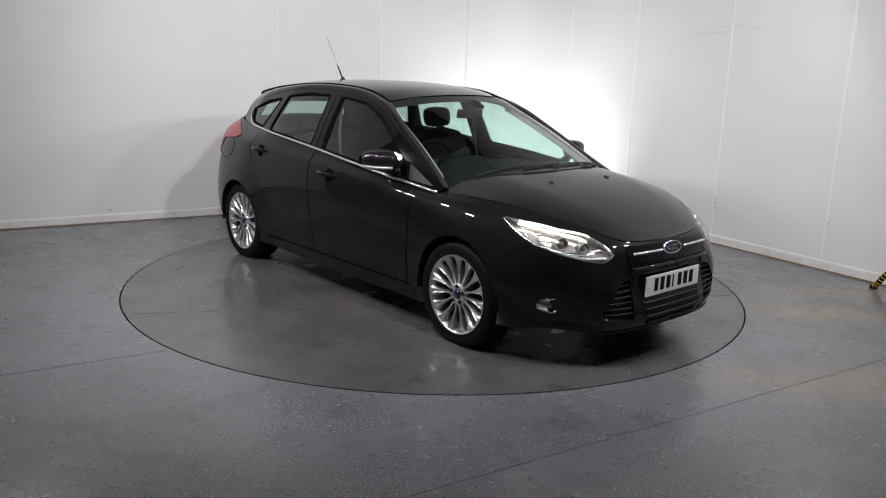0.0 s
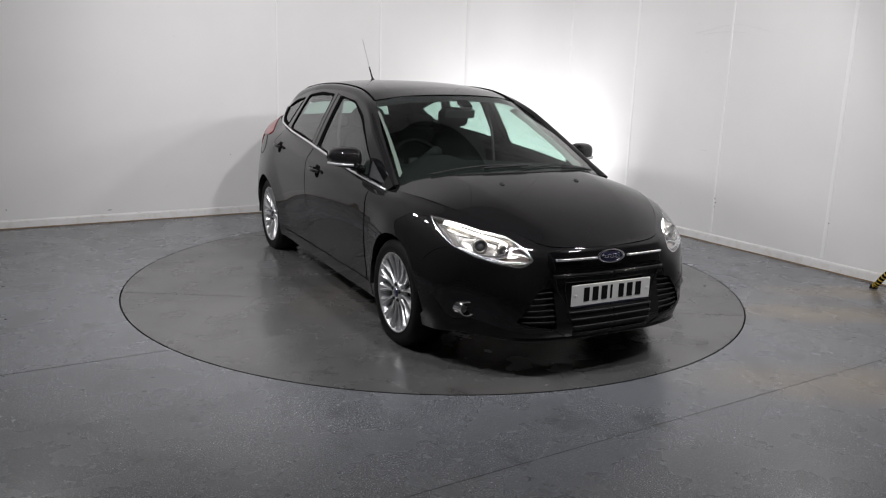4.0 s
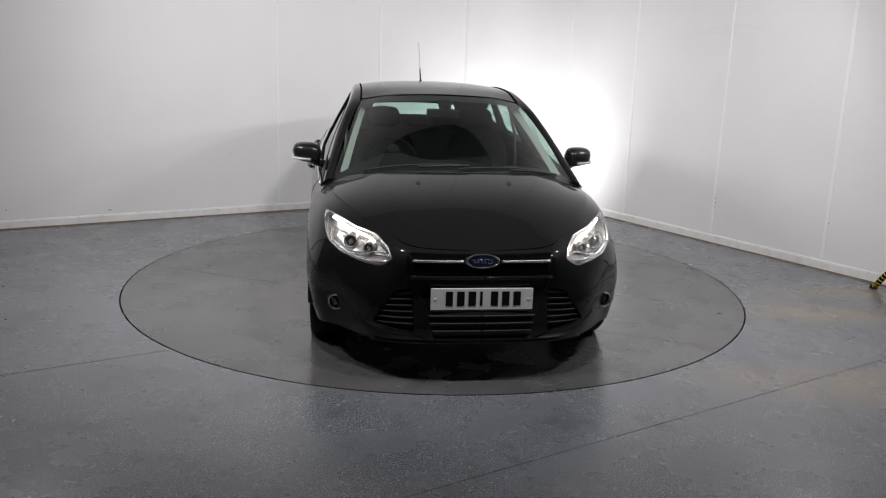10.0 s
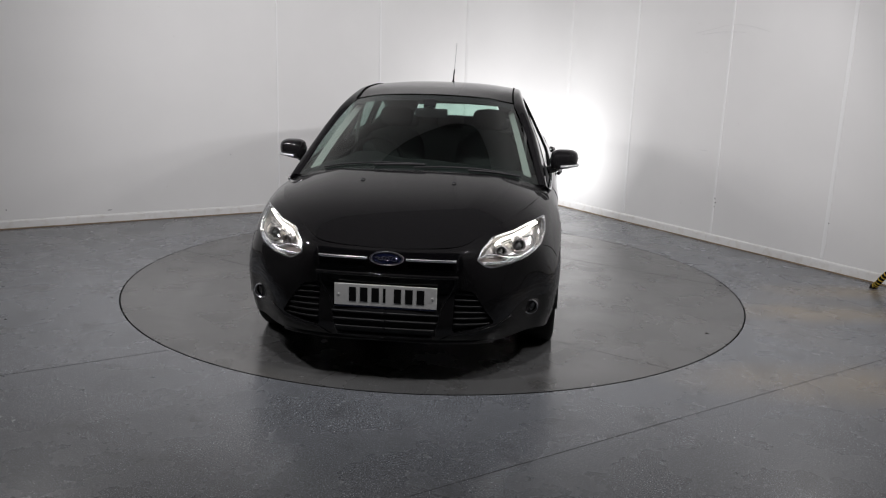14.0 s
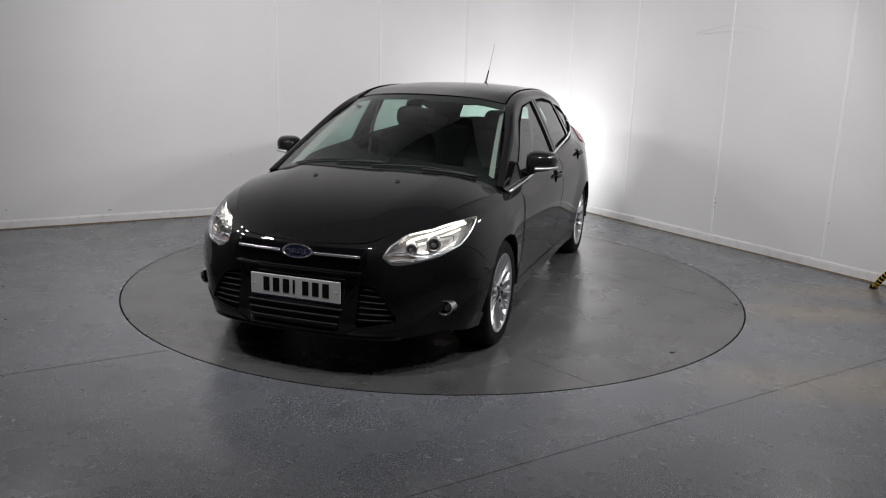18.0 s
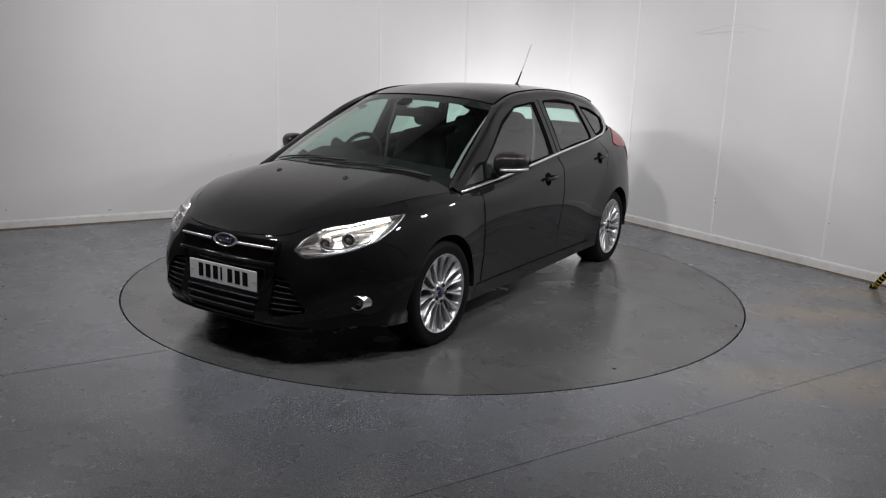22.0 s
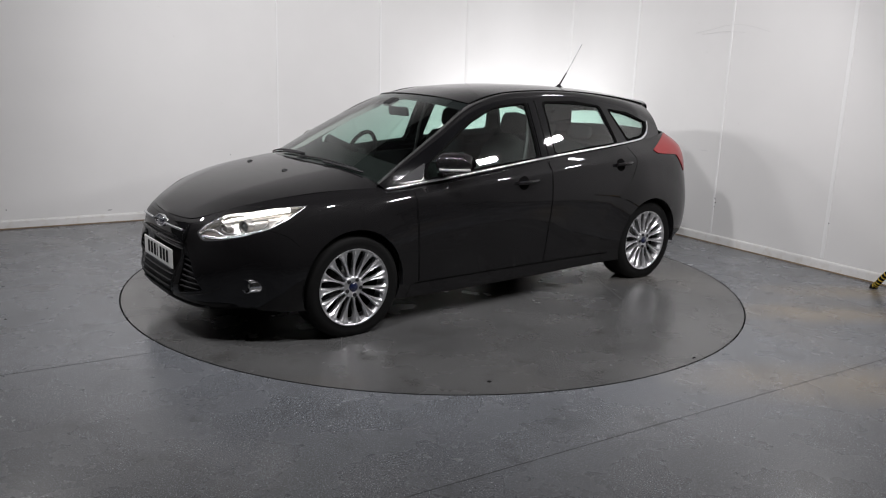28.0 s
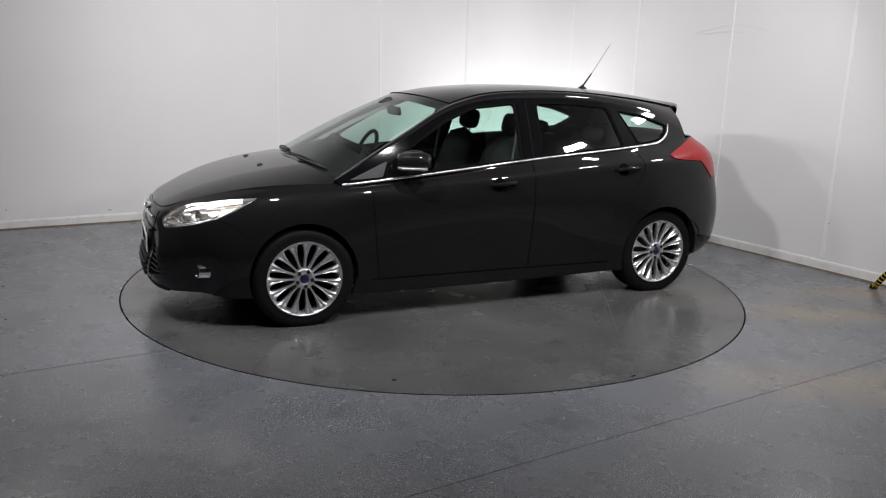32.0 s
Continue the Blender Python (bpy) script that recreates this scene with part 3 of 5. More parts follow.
def build_shell():
    low = [(0, 0), (END_S, 0), (END_S, TOP_V), (0, TOP_V)]
    out = dense(np.array(low, float), 0.03)
    # the outline is cut by the arches along its lower edge
    arches = [arch(HUB_F, ARCH_R, 3.6, 6.9), arch(HUB_R, ARCH_R, 7.6, 10.6)]
    keep = []
    edge = [(s, 0.0) for s in np.arange(0, END_S, 0.03)]
    done = [False, False]
    for s, v in edge:
        blocked = False
        for k, a in enumerate(arches):
            s0, s1 = min(a[0, 0], a[-3, 0]), max(a[0, 0], a[-3, 0])
            if s0 - 0.012 < s < s1 + 0.012:
                blocked = True
                if not done[k]:
                    arc = a[:-2]
                    arc = arc if arc[0, 0] < arc[-1, 0] else arc[::-1]
                    keep += [(p[0], max(p[1], 0.0005)) for p in arc]
                    done[k] = True
        if not blocked:
            keep.append((s, v))
    keep += [(END_S, v) for v in np.arange(0, TOP_V, 0.03)]
    keep += [(s, TOP_V) for s in np.arange(END_S, 0, -0.03)]
    keep += [(0.0, v) for v in np.arange(TOP_V, 0, -0.03)]
    return np.array(keep)


SHELL = build_shell()
skin("body", SHELL, [HEADLAMP, SIDE_GRILLE], body_lift, PAINT, car, thick=0.02, step=0.026, mirror=True, label="glossy black body shell")


def side_skin(name, pts, mat, off, thick=0.005, step=0.028, label="", mirror=True, lo=3.0, hi=11.0, holes=()):
    return skin(name, on_side(pts, lo, hi), [on_side(h, lo, hi) for h in holes], body_lift, mat, car, off, thick, step, label, mirror)


def waist(x):
    return np.interp(-x, [-p[0] for p in LV_F[4:11]], [p[2] for p in LV_F[4:11]])


# doors, a few millimetres proud of the shell
front_door = rounded([(.735, .262), (.765, .5), (.80, waist(.80) - .012), (.3, waist(.3) - .012), (-.325, waist(-.325) - .012), (-.325, .262)], .02)
rear_door = rounded([(-.337, .262), (-.337, waist(-.337) - .012), (-.8, waist(-.8) - .012), (-1.19, waist(-1.19) - .012), (-1.24, .93), (-1.14, .76), (-1.02, .55), (-.99, .262)], .03)
doors_f = side_skin("front_door", front_door, PAINT, 0.003)
doors_r = side_skin("rear_door", rear_door, PAINT, 0.003)
side_skin("sill", rounded([(.84, .172), (.80, .25), (-.98, .25), (-1.04, .19)], .01), PAINT, 0.003)

# ---- bonnet ----
_edge = spline(LV_F[:7], 10)
_bx, _bz = [1.02, 1.1, 1.2, 1.342, 1.5, 1.695, 1.86, 1.95, 2.0, 2.02], [.985, .975, .958, .933, .898, .841, .768, .719, .686, .672]


_zc = np.polyfit(_bx, _bz, 4)
_ze = np.polyfit([p[0] for p in LV_F[:7]], [p[2] for p in LV_F[:7]], 4)
_ye = np.polyfit([p[0] for p in LV_F[2:7]], [p[1] for p in LV_F[2:7]], 3)


def bonnet_lift(p):
    def z_at(x, y):
        e = _edge[::-1]
        ye = np.interp(x, e[:, 0], e[:, 1])
        ze, zc = np.polyval(_ze, x), np.polyval(_zc, x)
        wide = np.polyval(_ye, x)
        near = np.clip((x - 1.78) / .12, 0, 1)
        k = np.abs(y) / (wide * (1 - near) + np.maximum(ye, .05) * near)
        k = np.clip(k, 0, 1.06)
        q = np.maximum(k - .6, 0) / .4
        drop = np.where(k < .6, .18 * (k / .6) ** 2, .18 + .82 * (.55 * q + .45 * q * q))
        return ze + np.maximum(zc - ze, 0) * (1 - drop)
    x, y = p[:, 0], p[:, 1]
    e, f = 0.03, 0.012
    n = np.c_[-(z_at(x + e, y) - z_at(x - e, y)) / (2 * e), -(z_at(x, y + f) - z_at(x, y - f)) / (2 * f), np.ones(len(x))]
    n /= np.linalg.norm(n, axis=1)[:, None]
    return np.c_[x, y, z_at(x, y)], n


_half = _edge[_edge[:, 0] > 0.93][:, :2]
_rear = spline([(.95, .775), (1.06, .62), (1.14, .35), (1.165, 0), (1.14, -.35), (1.06, -.62), (.95, -.775)], 8)
_out = np.vstack([_half[::-1][:-1] * (1, 1), _half * (1, -1)])
bonnet_outline = np.vstack([_out[::-1], _rear[1:-1]])
skin("bonnet", bonnet_outline, [], bonnet_lift, PAINT, car, 0.001, 0.012, 0.03, label="glossy black bonnet")

# ---- greenhouse ----
def glass_y(x, z):
    """Half width of the cabin's side at (x, z)."""
    base = np.interp(-x, [-1.1, -.5, 0, .33, 1.0, 1.5, 1.95], [.742, .80, .82, .824, .812, .772, .66])
    d = z - 1.0
    return base - 0.47 * d - 0.16 * d * d


def side_lift(p):
    x, z = p[:, 0], p[:, 1]
    e = 0.01
    y = glass_y(x, z)
    n = np.c_[-(glass_y(x + e, z) - glass_y(x - e, z)) / (2 * e), np.ones(len(x)), -(glass_y(x, z + e) - glass_y(x, z - e)) / (2 * e)]
    n /= np.linalg.norm(n, axis=1)[:, None]
    return np.c_[x, y, z], n


RAIL = spline([(1.02, .885), (.76, 1.02), (.50, 1.155), (.25, 1.285), (.0, 1.36), (-.284, 1.39), (-.7, 1.392), (-1.05, 1.368), (-1.4, 1.305), (-1.62, 1.232), (-1.775, 1.15)], 6)
_waist = [(x, waist(x) - .015) for x in np.arange(-1.78, 1.0, 0.06)]
FRONT_GLASS = rounded([(.70, waist(.70) + .012), (.655, .985), (.448, 1.115), (.25, 1.235), (.02, 1.325), (-.284, 1.355), (-.262, waist(-.262) + .02)], .03)
SAIL = rounded([(.93, waist(.93) + .012), (.715, waist(.715) + .012), (.675, .995)], .015)
REAR_GLASS = rounded([(-.425, waist(-.425) + .02), (-.452, 1.36), (-.75, 1.36), (-1.04, 1.332), (-1.12, waist(-1.12) + .02)], .035)
QUARTER = rounded([(-1.265, waist(-1.265) + .02), (-1.135, 1.312), (-1.35, 1.278), (-1.585, 1.205), (-1.48, 1.115), (-1.38, waist(-1.38) + .025)], .03)
skin("side_frame", np.vstack([RAIL, _waist]), [FRONT_GLASS, REAR_GLASS, QUARTER], side_lift, GLOSSBLK, car, 0, 0.03, 0.05, "gloss black window surround and pillars", True)
for nm, ol, owner in (("front_side_window", FRONT_GLASS, doors_f), ("rear_side_window", REAR_GLASS, doors_r), ("quarter_window", QUARTER, (car, car))):
    for own, ob in zip(owner, skin(nm, ol, [], side_lift, SIDEGLASS, car, -0.006, 0, 0.06, "green-tinted side glass", True)):
        ob.visible_shadow = False
        ob.parent = own

# roof edge / windscreen edge line
RAIL2 = spline([(1.0, .755, .89), (.76, .712, 1.03), (.50, .655, 1.172), (.30, .60, 1.28), (.157, .562, 1.345), (-.1, .55, 1.412), (-.5, .548, 1.437), (-.9, .54, 1.43), (-1.3, .52, 1.40), (-1.56, .49, 1.372), (-1.745, .46, 1.345)], 6)
r1 = np.c_[RAIL[:, 0], glass_y(RAIL[:, 0], RAIL[:, 1]), RAIL[:, 1]]
rows = []
for t in np.linspace(0, 1, 7):
    bulge = 0.022 * math.sin(math.pi * t) * np.interp(RAIL[:, 0], [0.3, 1.0], [1.0, 0.1])[:, None]
    rows.append(r1 * (1 - t) + RAIL2 * t + np.array([0, 0.7, 0.7]) * bulge)
sheet("roof_rail", rows, PAINT, car, "black roof rail and windscreen pillar", True)

_rz = spline([(.32, 1.388), (.15, 1.418), (-.05, 1.445), (-.4, 1.47), (-.75, 1.474), (-1.1, 1.462), (-1.45, 1.437), (-1.75, 1.40), (-1.95, 1.37)], 6)


def roof_z(x, y):
    e = RAIL2[::-1]
    zc = np.interp(x, _rz[::-1, 0], _rz[::-1, 1])
    ye, ze = np.interp(x, e[:, 0], e[:, 1]), np.interp(x, e[:, 0], e[:, 2])
    k = np.clip(np.abs(y) / ye, 0, 1.1)
    return zc + (ze - zc) * k ** 2.6


def roof_lift(p):
    x, y = p[:, 0], p[:, 1]
    e = 0.01
    n = np.c_[-(roof_z(x + e, y) - roof_z(x - e, y)) / (2 * e), -(roof_z(x, y + e) - roof_z(x, y - e)) / (2 * e), np.ones(len(x))]
    n /= np.linalg.norm(n, axis=1)[:, None]
    return np.c_[x, y, roof_z(x, y)], n


_hdr = spline([(.157, .56), (.25, .35), (.285, 0), (.25, -.35), (.157, -.56)], 8)
_rr = RAIL2[RAIL2[:, 0] < .14]
_tail = spline([(-1.80, -.46), (-1.92, -.3), (-1.97, 0), (-1.92, .3), (-1.80, .46)], 8)
roof_outline = np.vstack([_hdr, _rr[:, :2] * (1, -1), _tail, _rr[::-1, :2]])
skin("roof", roof_outline, [], roof_lift, PAINT, car, 0.0, 0.015, 0.06, label="glossy black roof panel")

# windscreen
def net(bottom, top, bulge, nrows=14, axis=(0.55, 0, 0.83)):
    b, t = spline(bottom, 6), spline(top, 6)
    return [b * (1 - k) + t * k + np.array(axis) * bulge * math.sin(math.pi * k) for k in np.linspace(0, 1, nrows)]


ws_low = [(1.0, .755, .888), (1.12, .45, .945), (1.165, 0, .965), (1.12, -.45, .945), (1.0, -.755, .888)]
ws_top = [(.157, .56, 1.345), (.25, .35, 1.380), (.285, 0, 1.393), (.25, -.35, 1.380), (.157, -.56, 1.345)]
ws = sheet("windscreen", net(ws_low, ws_top, 0.02), GLASS, car, "curved tinted windscreen")
ws.visible_shadow = False

# tailgate glass and corner pillars
rg_top = [(-1.81, .37, 1.242), (-1.87, .22, 1.252), (-1.89, 0, 1.255), (-1.87, -.22, 1.252), (-1.81, -.37, 1.242)]
rg_low = [(-1.88, .44, 1.13), (-1.97, .28, 1.135), (-1.99, 0, 1.14), (-1.97, -.28, 1.135), (-1.88, -.44, 1.13)]
rw = sheet("rear_window", net(rg_low, rg_top, 0.01, 6, (-0.9, 0, 0.3)), GLASS, car, "tinted tailgate window")
rw.visible_shadow = False
pillar_a = [tuple(r[-1] + np.array([.004, 0, 0])) for r in rows[::-1]] + [(-1.79, .655, 1.118)]
_pb = np.array([(-1.765, .36, 1.28), (-1.82, .38, 1.25), (-1.87, .43, 1.15), (-1.88, .44, 1.125)])
pillar_b = [tuple(np.interp(k / 7, [0, .25, .85, 1], _pb[:, i]) for i in range(3)) for k in range(8)]
sheet("rear_pillar", [pillar_a, pillar_b], PAINT, car, "", True)


def wheel_at(x, side, turn, hub_z):
    """Wheel about the origin, outer face towards +y, then placed."""
    R = TYRE_R
    prof = [(.232, .0), (.240, -.004), (.262, .004), (.294, .002), (.308, -.012), (R, -.03), (R, -.19), (.308, -.208), (.28, -.215), (.235, -.205), (.2, -.19)]
    vs, fs = lathe(prof, 64)
    # the tyre sits flat where it bears on the turntable
    spin = Matrix.Rotation(radians(turn), 4, 'Y')
    tv, tf = [], fs
    for v in vs:
        w = spin @ Vector(v)
        w.z = max(w.z, 0.0005 - hub_z)
        tv.append(spin.inverted() @ w)
    lip = [(.214, -.10), (.214, -.02), (.220, -.012), (.226, -.003), (.233, .0), (.236, -.004), (.236, -.02)]
    vs, fs = lathe(lip, 64)
    tyre = mesh_obj("wheel", vs, fs, ALLOY, car, "silver multi-spoke alloy wheel")
    mesh_obj("tyre", tv, [f[::-1] for f in tf], RUBBER, tyre, "low-profile black tyre")
    vs, fs = lathe([(.0, -.12), (.13, -.12), (.13, -.14)], 40)
    mesh_obj("brake_disc", vs, fs, STEEL, tyre)
    # barrel coloured black to put shade between the spokes
    vs, fs = lathe([(.0, -.16), (.214, -.16), (.214, -.10)], 40)
    mesh_obj("wheel_barrel", vs, fs, SEAL, tyre)
    vs, fs = lathe([(.0, -.020), (.028, -.020), (.032, -.013), (.058, -.015), (.066, -.022), (.064, -.06)], 40)
    mesh_obj("hub", vs, [f[::-1] for f in fs], ALLOY, tyre)
    vs, fs = lathe([(.0, -.007), (.021, -.008), (.0275, -.012), (.028, -.022)], 24)
    mesh_obj("centre_cap", vs, [f[::-1] for f in fs], BLUE, tyre, "blue enamel centre cap")
    # one spoke: a slim stem that flares into a grooved, faceted end at the rim
    bm = bmesh.new()
    rows = [(.034, .0100, -.016, 0), (.056, .0074, -.017, 0), (.085, .0060, -.021, 0), (.115, .0066, -.022, .001), (.140, .0086, -.019, .003), (.163, .0135, -.014, .007), (.182, .0175, -.010, .009), (.198, .0220, -.007, .007), (.211, .0285, -.005, .004), (.223, .0350, -.005, .001)]
    ring = []
    for r, w, y, g in rows:
        edge = .006 + .004 * (r > .15)
        ring.append([bm.verts.new((dx, yy, r - dx * dx / (2 * r))) for dx, yy in ((-w, y - .035), (-w, y - edge), (-w * .58, y), (-w * .12, y - g), (w * .12, y - g), (w * .58, y), (w, y - edge), (w, y - .035))])
    for a, b in zip(ring, ring[1:]):
        for i in range(7):
            bm.faces.new((a[i], a[i + 1], b[i + 1], b[i]))
    bmesh.ops.recalc_face_normals(bm, faces=bm.faces)
    first = part("spoke", bm, ALLOY, tyre, smooth=False)
    for k in range(1, 15):
        s = new("spoke", first.data)
        s.parent = tyre
        s.matrix_basis = Matrix.Rotation(2 * math.pi * k / 15, 4, "Y")
    # the wider dark disc stands in for the shaded recess round each nut
    bm = bmesh.new()
    bmesh.ops.create_cone(bm, cap_ends=True, segments=10, radius1=.0125, radius2=.0125, depth=.006, matrix=pose(0, -.0130, .048, 90, 0, 0))
    bmesh.ops.create_cone(bm, cap_ends=True, segments=6, radius1=.0075, radius2=.0065, depth=.012, matrix=pose(0, -.0105, .048, 90, 0, 0))
    nut = part("lug_nut", bm, STEEL_DK, tyre)
    for k in range(1, 5):
        s = new("lug_nut", nut.data)
        s.parent = tyre
        s.matrix_basis = Matrix.Rotation(2 * math.pi * k / 5, 4, "Y")
    tyre.matrix_basis = pose(x, side * HUB_Y, hub_z, 0, 0, 0 if side > 0 else 180) @ Matrix.Rotation(radians(turn), 4, "Y")
    return tyre


for wx, ws_, wt in ((HUB_F, 1, -29), (HUB_R, 1, 23), (HUB_F, -1, 0), (HUB_R, -1, 3)):
    wheel_at(wx, ws_, wt, 0.296 if wx > 0 else 0.301)


# ---- details of the car ----
def surf(pts):
    """Points and normals on the body for domain points."""
    p, n = body_lift(np.array(pts))
    mid = np.abs(p[:, 1]) < 0.004
    p[mid, 1], n[mid, 1] = 0.0, 0.0
    return p, n


def ribbon(name, dom, mat, radius=0.006, off=0.0, mirror=True, parent=None, label="", flat=1.0):
    """A round bar that lies along the body."""
    p, n = surf(dom)
    p = p + n * off
    vs, fs = tube(p, radius, 8)
    vs = np.array([tuple(v) for v in vs])
    return both(name, vs, fs, mat, parent or car, label, mirror)


def both(name, vs, fs, mat, parent, label="", mirror=True, smooth=True):
    vs = np.array([tuple(v) for v in vs])
    obs = []
    for k, sgn in enumerate((1, -1) if mirror else (1,)):
        par = parent[k] if isinstance(parent, (list, tuple)) else parent
        obs.append(mesh_obj(name, vs * (1, sgn, 1), fs if sgn > 0 else [tuple(f)[::-1] for f in fs], mat, par, label, None, smooth))
    return obs


def facing(place, normal, up=(0, 0, 1)):
    """A pose whose y axis is the normal."""
    y = Vector(normal).normalized()
    x = y.cross(Vector(up)).normalized()
    z = x.cross(y)
    m = Matrix((x, y, z)).transposed().to_4x4()
    m.translation = place
    return m


def moved(vs, m):
    return [m @ Vector(v) for v in vs]


# --- headlamps ---
_hc = HEADLAMP.mean(0)
lamps = skin("headlamp", HEADLAMP, [], body_lift, LAMPSILVER, car, -0.055, 0, 0.03, "lit headlamp with a clear cover and bright chrome reflector", True)
hp, hn = surf(HEADLAMP)
both("lamp_wall", np.vstack([hp - hn * 0.002, hp - hn * 0.055]), [(i, (i + 1) % len(hp), len(hp) + (i + 1) % len(hp), len(hp) + i) for i in range(len(hp))], LAMPSILVER, lamps)
inner = _hc + (HEADLAMP - _hc) * 0.955
for ob in skin("bezel", HEADLAMP, [inner], body_lift, SATIN, car, -0.004, 0.02, 0.03, "bright silver lamp edge", True):
    ob.parent = lamps[0 if ob.data.vertices[0].co.y > 0 else 1]
for ob in skin("cover", _hc + (HEADLAMP - _hc) * 0.99, [], body_lift, CLEAR, car, 0.0005, 0, 0.03, "clear plastic cover", True):
    ob.visible_shadow = False
    ob.parent = lamps[0 if ob.data.vertices[0].co.y > 0 else 1]
# light guide under the upper edge
top_line = on_body(spline([(1.57, .752, .776), (1.667, .700, .762), (1.755, .640, .742), (1.835, .560, .715), (1.872, .535, .698)], 6))
tp, tn = surf(top_line)
vs, fs = tube(tp - tn * 0.022 - np.array([0, 0, 0.005]), 0.0070, 8)
both("light_strip", vs, fs, LEDGLOW, lamps, "glowing white daytime light strip")
low_line = on_body(spline([(1.978, .48, .612), (1.925, .585, .614), (1.85, .67, .632), (1.74, .75, .668)], 6))
tp, tn = surf(low_line)
vs, fs = tube(tp - tn * 0.018, 0.007, 8)
both("lower_strip", vs, fs, SATIN, lamps)
for (x, y, z), r, nm in (((1.80, .655, .682), .034, "projector"), ((1.885, .565, .668), .027, "main_beam")):
    pp, pn = surf(on_body([(x, y, z)]))
    aim = Vector((0.93, 0.32, 0.0))
    m = facing(Vector(pp[0]) - Vector(pn[0]) * 0.03, aim)
    vs, fs = lathe([(r * 0.72, -0.02), (r * 0.8, 0.008), (r, 0.014), (r * 1.12, 0.010), (r * 1.2, -0.01), (r * 1.3, -0.03)], 32)
    ring = both(nm + "_ring", moved(vs, m), [f[::-1] for f in fs], LAMPSILVER, lamps, "chrome ring")
    vs, fs = lathe([(0.0005, 0.012), (r * 0.35, 0.009), (r * 0.6, 0.0), (r * 0.76, -0.014)], 24)
    both(nm + "_lens", moved(vs, m), [f[::-1] for f in fs], LENS if nm == "projector" else LAMPSILVER, lamps, "clear projector lens")
AMB = on_body(spline([(1.982, .465, .622), (1.965, .51, .608), (1.92, .585, .615), (1.93, .56, .64), (1.968, .485, .65)], 5, True))
for ob in skin("indicator", AMB, [], body_lift, AMBER, car, -0.03, 0.01, 0.03, "pale amber indicator", True):
    ob.parent = lamps[0 if ob.data.vertices[0].co.y > 0 else 1]
# bright blade over the indicator
blade = on_body(spline([(1.985, .47, .648), (1.955, .505, .662), (1.93, .55, .655), (1.90, .60, .628), (1.84, .67, .628)], 6))
tp, tn = surf(blade)
vs, fs = tube(tp - tn * 0.016, 0.0045, 6)
both("blade", vs, fs, SATIN, lamps, "bright blade over the indicator")
# dark edge of the chamber round the projector
cham = on_body(spline([(1.70, .735, .735), (1.78, .66, .722), (1.85, .585, .702), (1.90, .56, .668), (1.88, .61, .638), (1.80, .70, .648), (1.72, .745, .69), (1.70, .735, .735)], 5))
tp, tn = surf(cham)
vs, fs = tube(tp - tn * 0.026, 0.0035, 6)
both("chamber_edge", vs, fs, LAMPDARK, lamps, "grey edge of the projector chamber")
# fins towards the lamp's rear tip
for k in range(5):
    x = 1.53 + 0.032 * k
    fin = on_body([(x, .78, .772 - .012 * k), (x + .05, .775, .735 - .014 * k)])
    p_, n_ = surf(fin)
    vs, fs = tube(p_ - n_ * 0.018, 0.0028, 6)
    both("fin", vs, fs, LAMPDARK, lamps, "grey rib")

# --- fog lamps ---
aim = Vector((0.955, 0.295, 0.0))
fog_m = facing((1.823, .729, .356), aim)
vs, fs = lathe([(.030, -.022), (.032, .004), (.036, .012), (.0385, .013), (.041, .008), (.0422, -.012), (.0455, -.048)], 36)
fog = both("fog_lamp", [fog_m @ Vector((v[0] + 0.45 * min(v[1], 0), v[1], v[2])) for v in vs], [f[::-1] for f in fs], CHROME, car, "round fog lamp in a chrome bezel")
vs, fs = lathe([(0.0005, -0.006), (0.02, -0.009), (0.031, -0.018)], 24)
both("lens", moved(vs, fog_m), [f[::-1] for f in fs], LENS, fog, "clear fog lamp lens")
vs, fs = lathe([(0.006, 0.0), (0.013, -0.004), (0.016, -0.012)], 18)
both("reflector", moved(vs, fog_m), [f[::-1] for f in fs], LAMPSILVER, fog)

# --- grilles ---
def across(y0, y1, z, n=14, hi=3.4):
    return on_front([(y0 + (y1 - y0) * k / n, z) for k in range(n + 1)], hi)


grille = skin("upper_grille", on_front(rounded([(0.0, .518), (.33, .525), (.385, .60), (.37, .662), (.0, .655)], .02), 2.8), [], body_lift, GLOSSBLK, car, 0.004, 0.006, 0.04, "gloss black upper grille", True)
p_, n_ = surf(across(.098, .347, .622))
vs, fs = tube(p_ + n_ * 0.016, 0.0075, 8)
both("chrome_bar", vs, fs, SATIN, grille, "slim chrome grille bar")
p_, n_ = surf(across(0, .36, .545))
vs, fs = tube(p_ + n_ * 0.012, 0.011, 8)
both("lower_bar", vs, fs, PAINT, grille)
low_back = skin("lower_grille", on_front(rounded([(0.0, .215), (.235, .222), (.285, .375), (.0, .375)], .015), 2.8), [], body_lift, TRIM, car, 0.003, 0.005, 0.04, "black slatted lower grille", True)
for k, z in enumerate((.245, .280, .315, .350)):
    w = .235 + (z - .22) / .155 * .045
    p_, n_ = surf(across(0, w, z))
    vs, fs = tube(p_ + n_ * 0.010, 0.007, 6)
    both("slat", vs, fs, TRIM, low_back)
side_back = skin("side_grille", SIDE_GRILLE, [], body_lift, TRIM, car, -0.03, 0, 0.03, "black slatted side air intake", True)
sp_, sn_ = surf(SIDE_GRILLE)
both("intake_wall", np.vstack([sp_, sp_ - sn_ * 0.03]), [(i, (i + 1) % len(sp_), len(sp_) + (i + 1) % len(sp_), len(sp_) + i) for i in range(len(sp_))], TRIM, side_back)
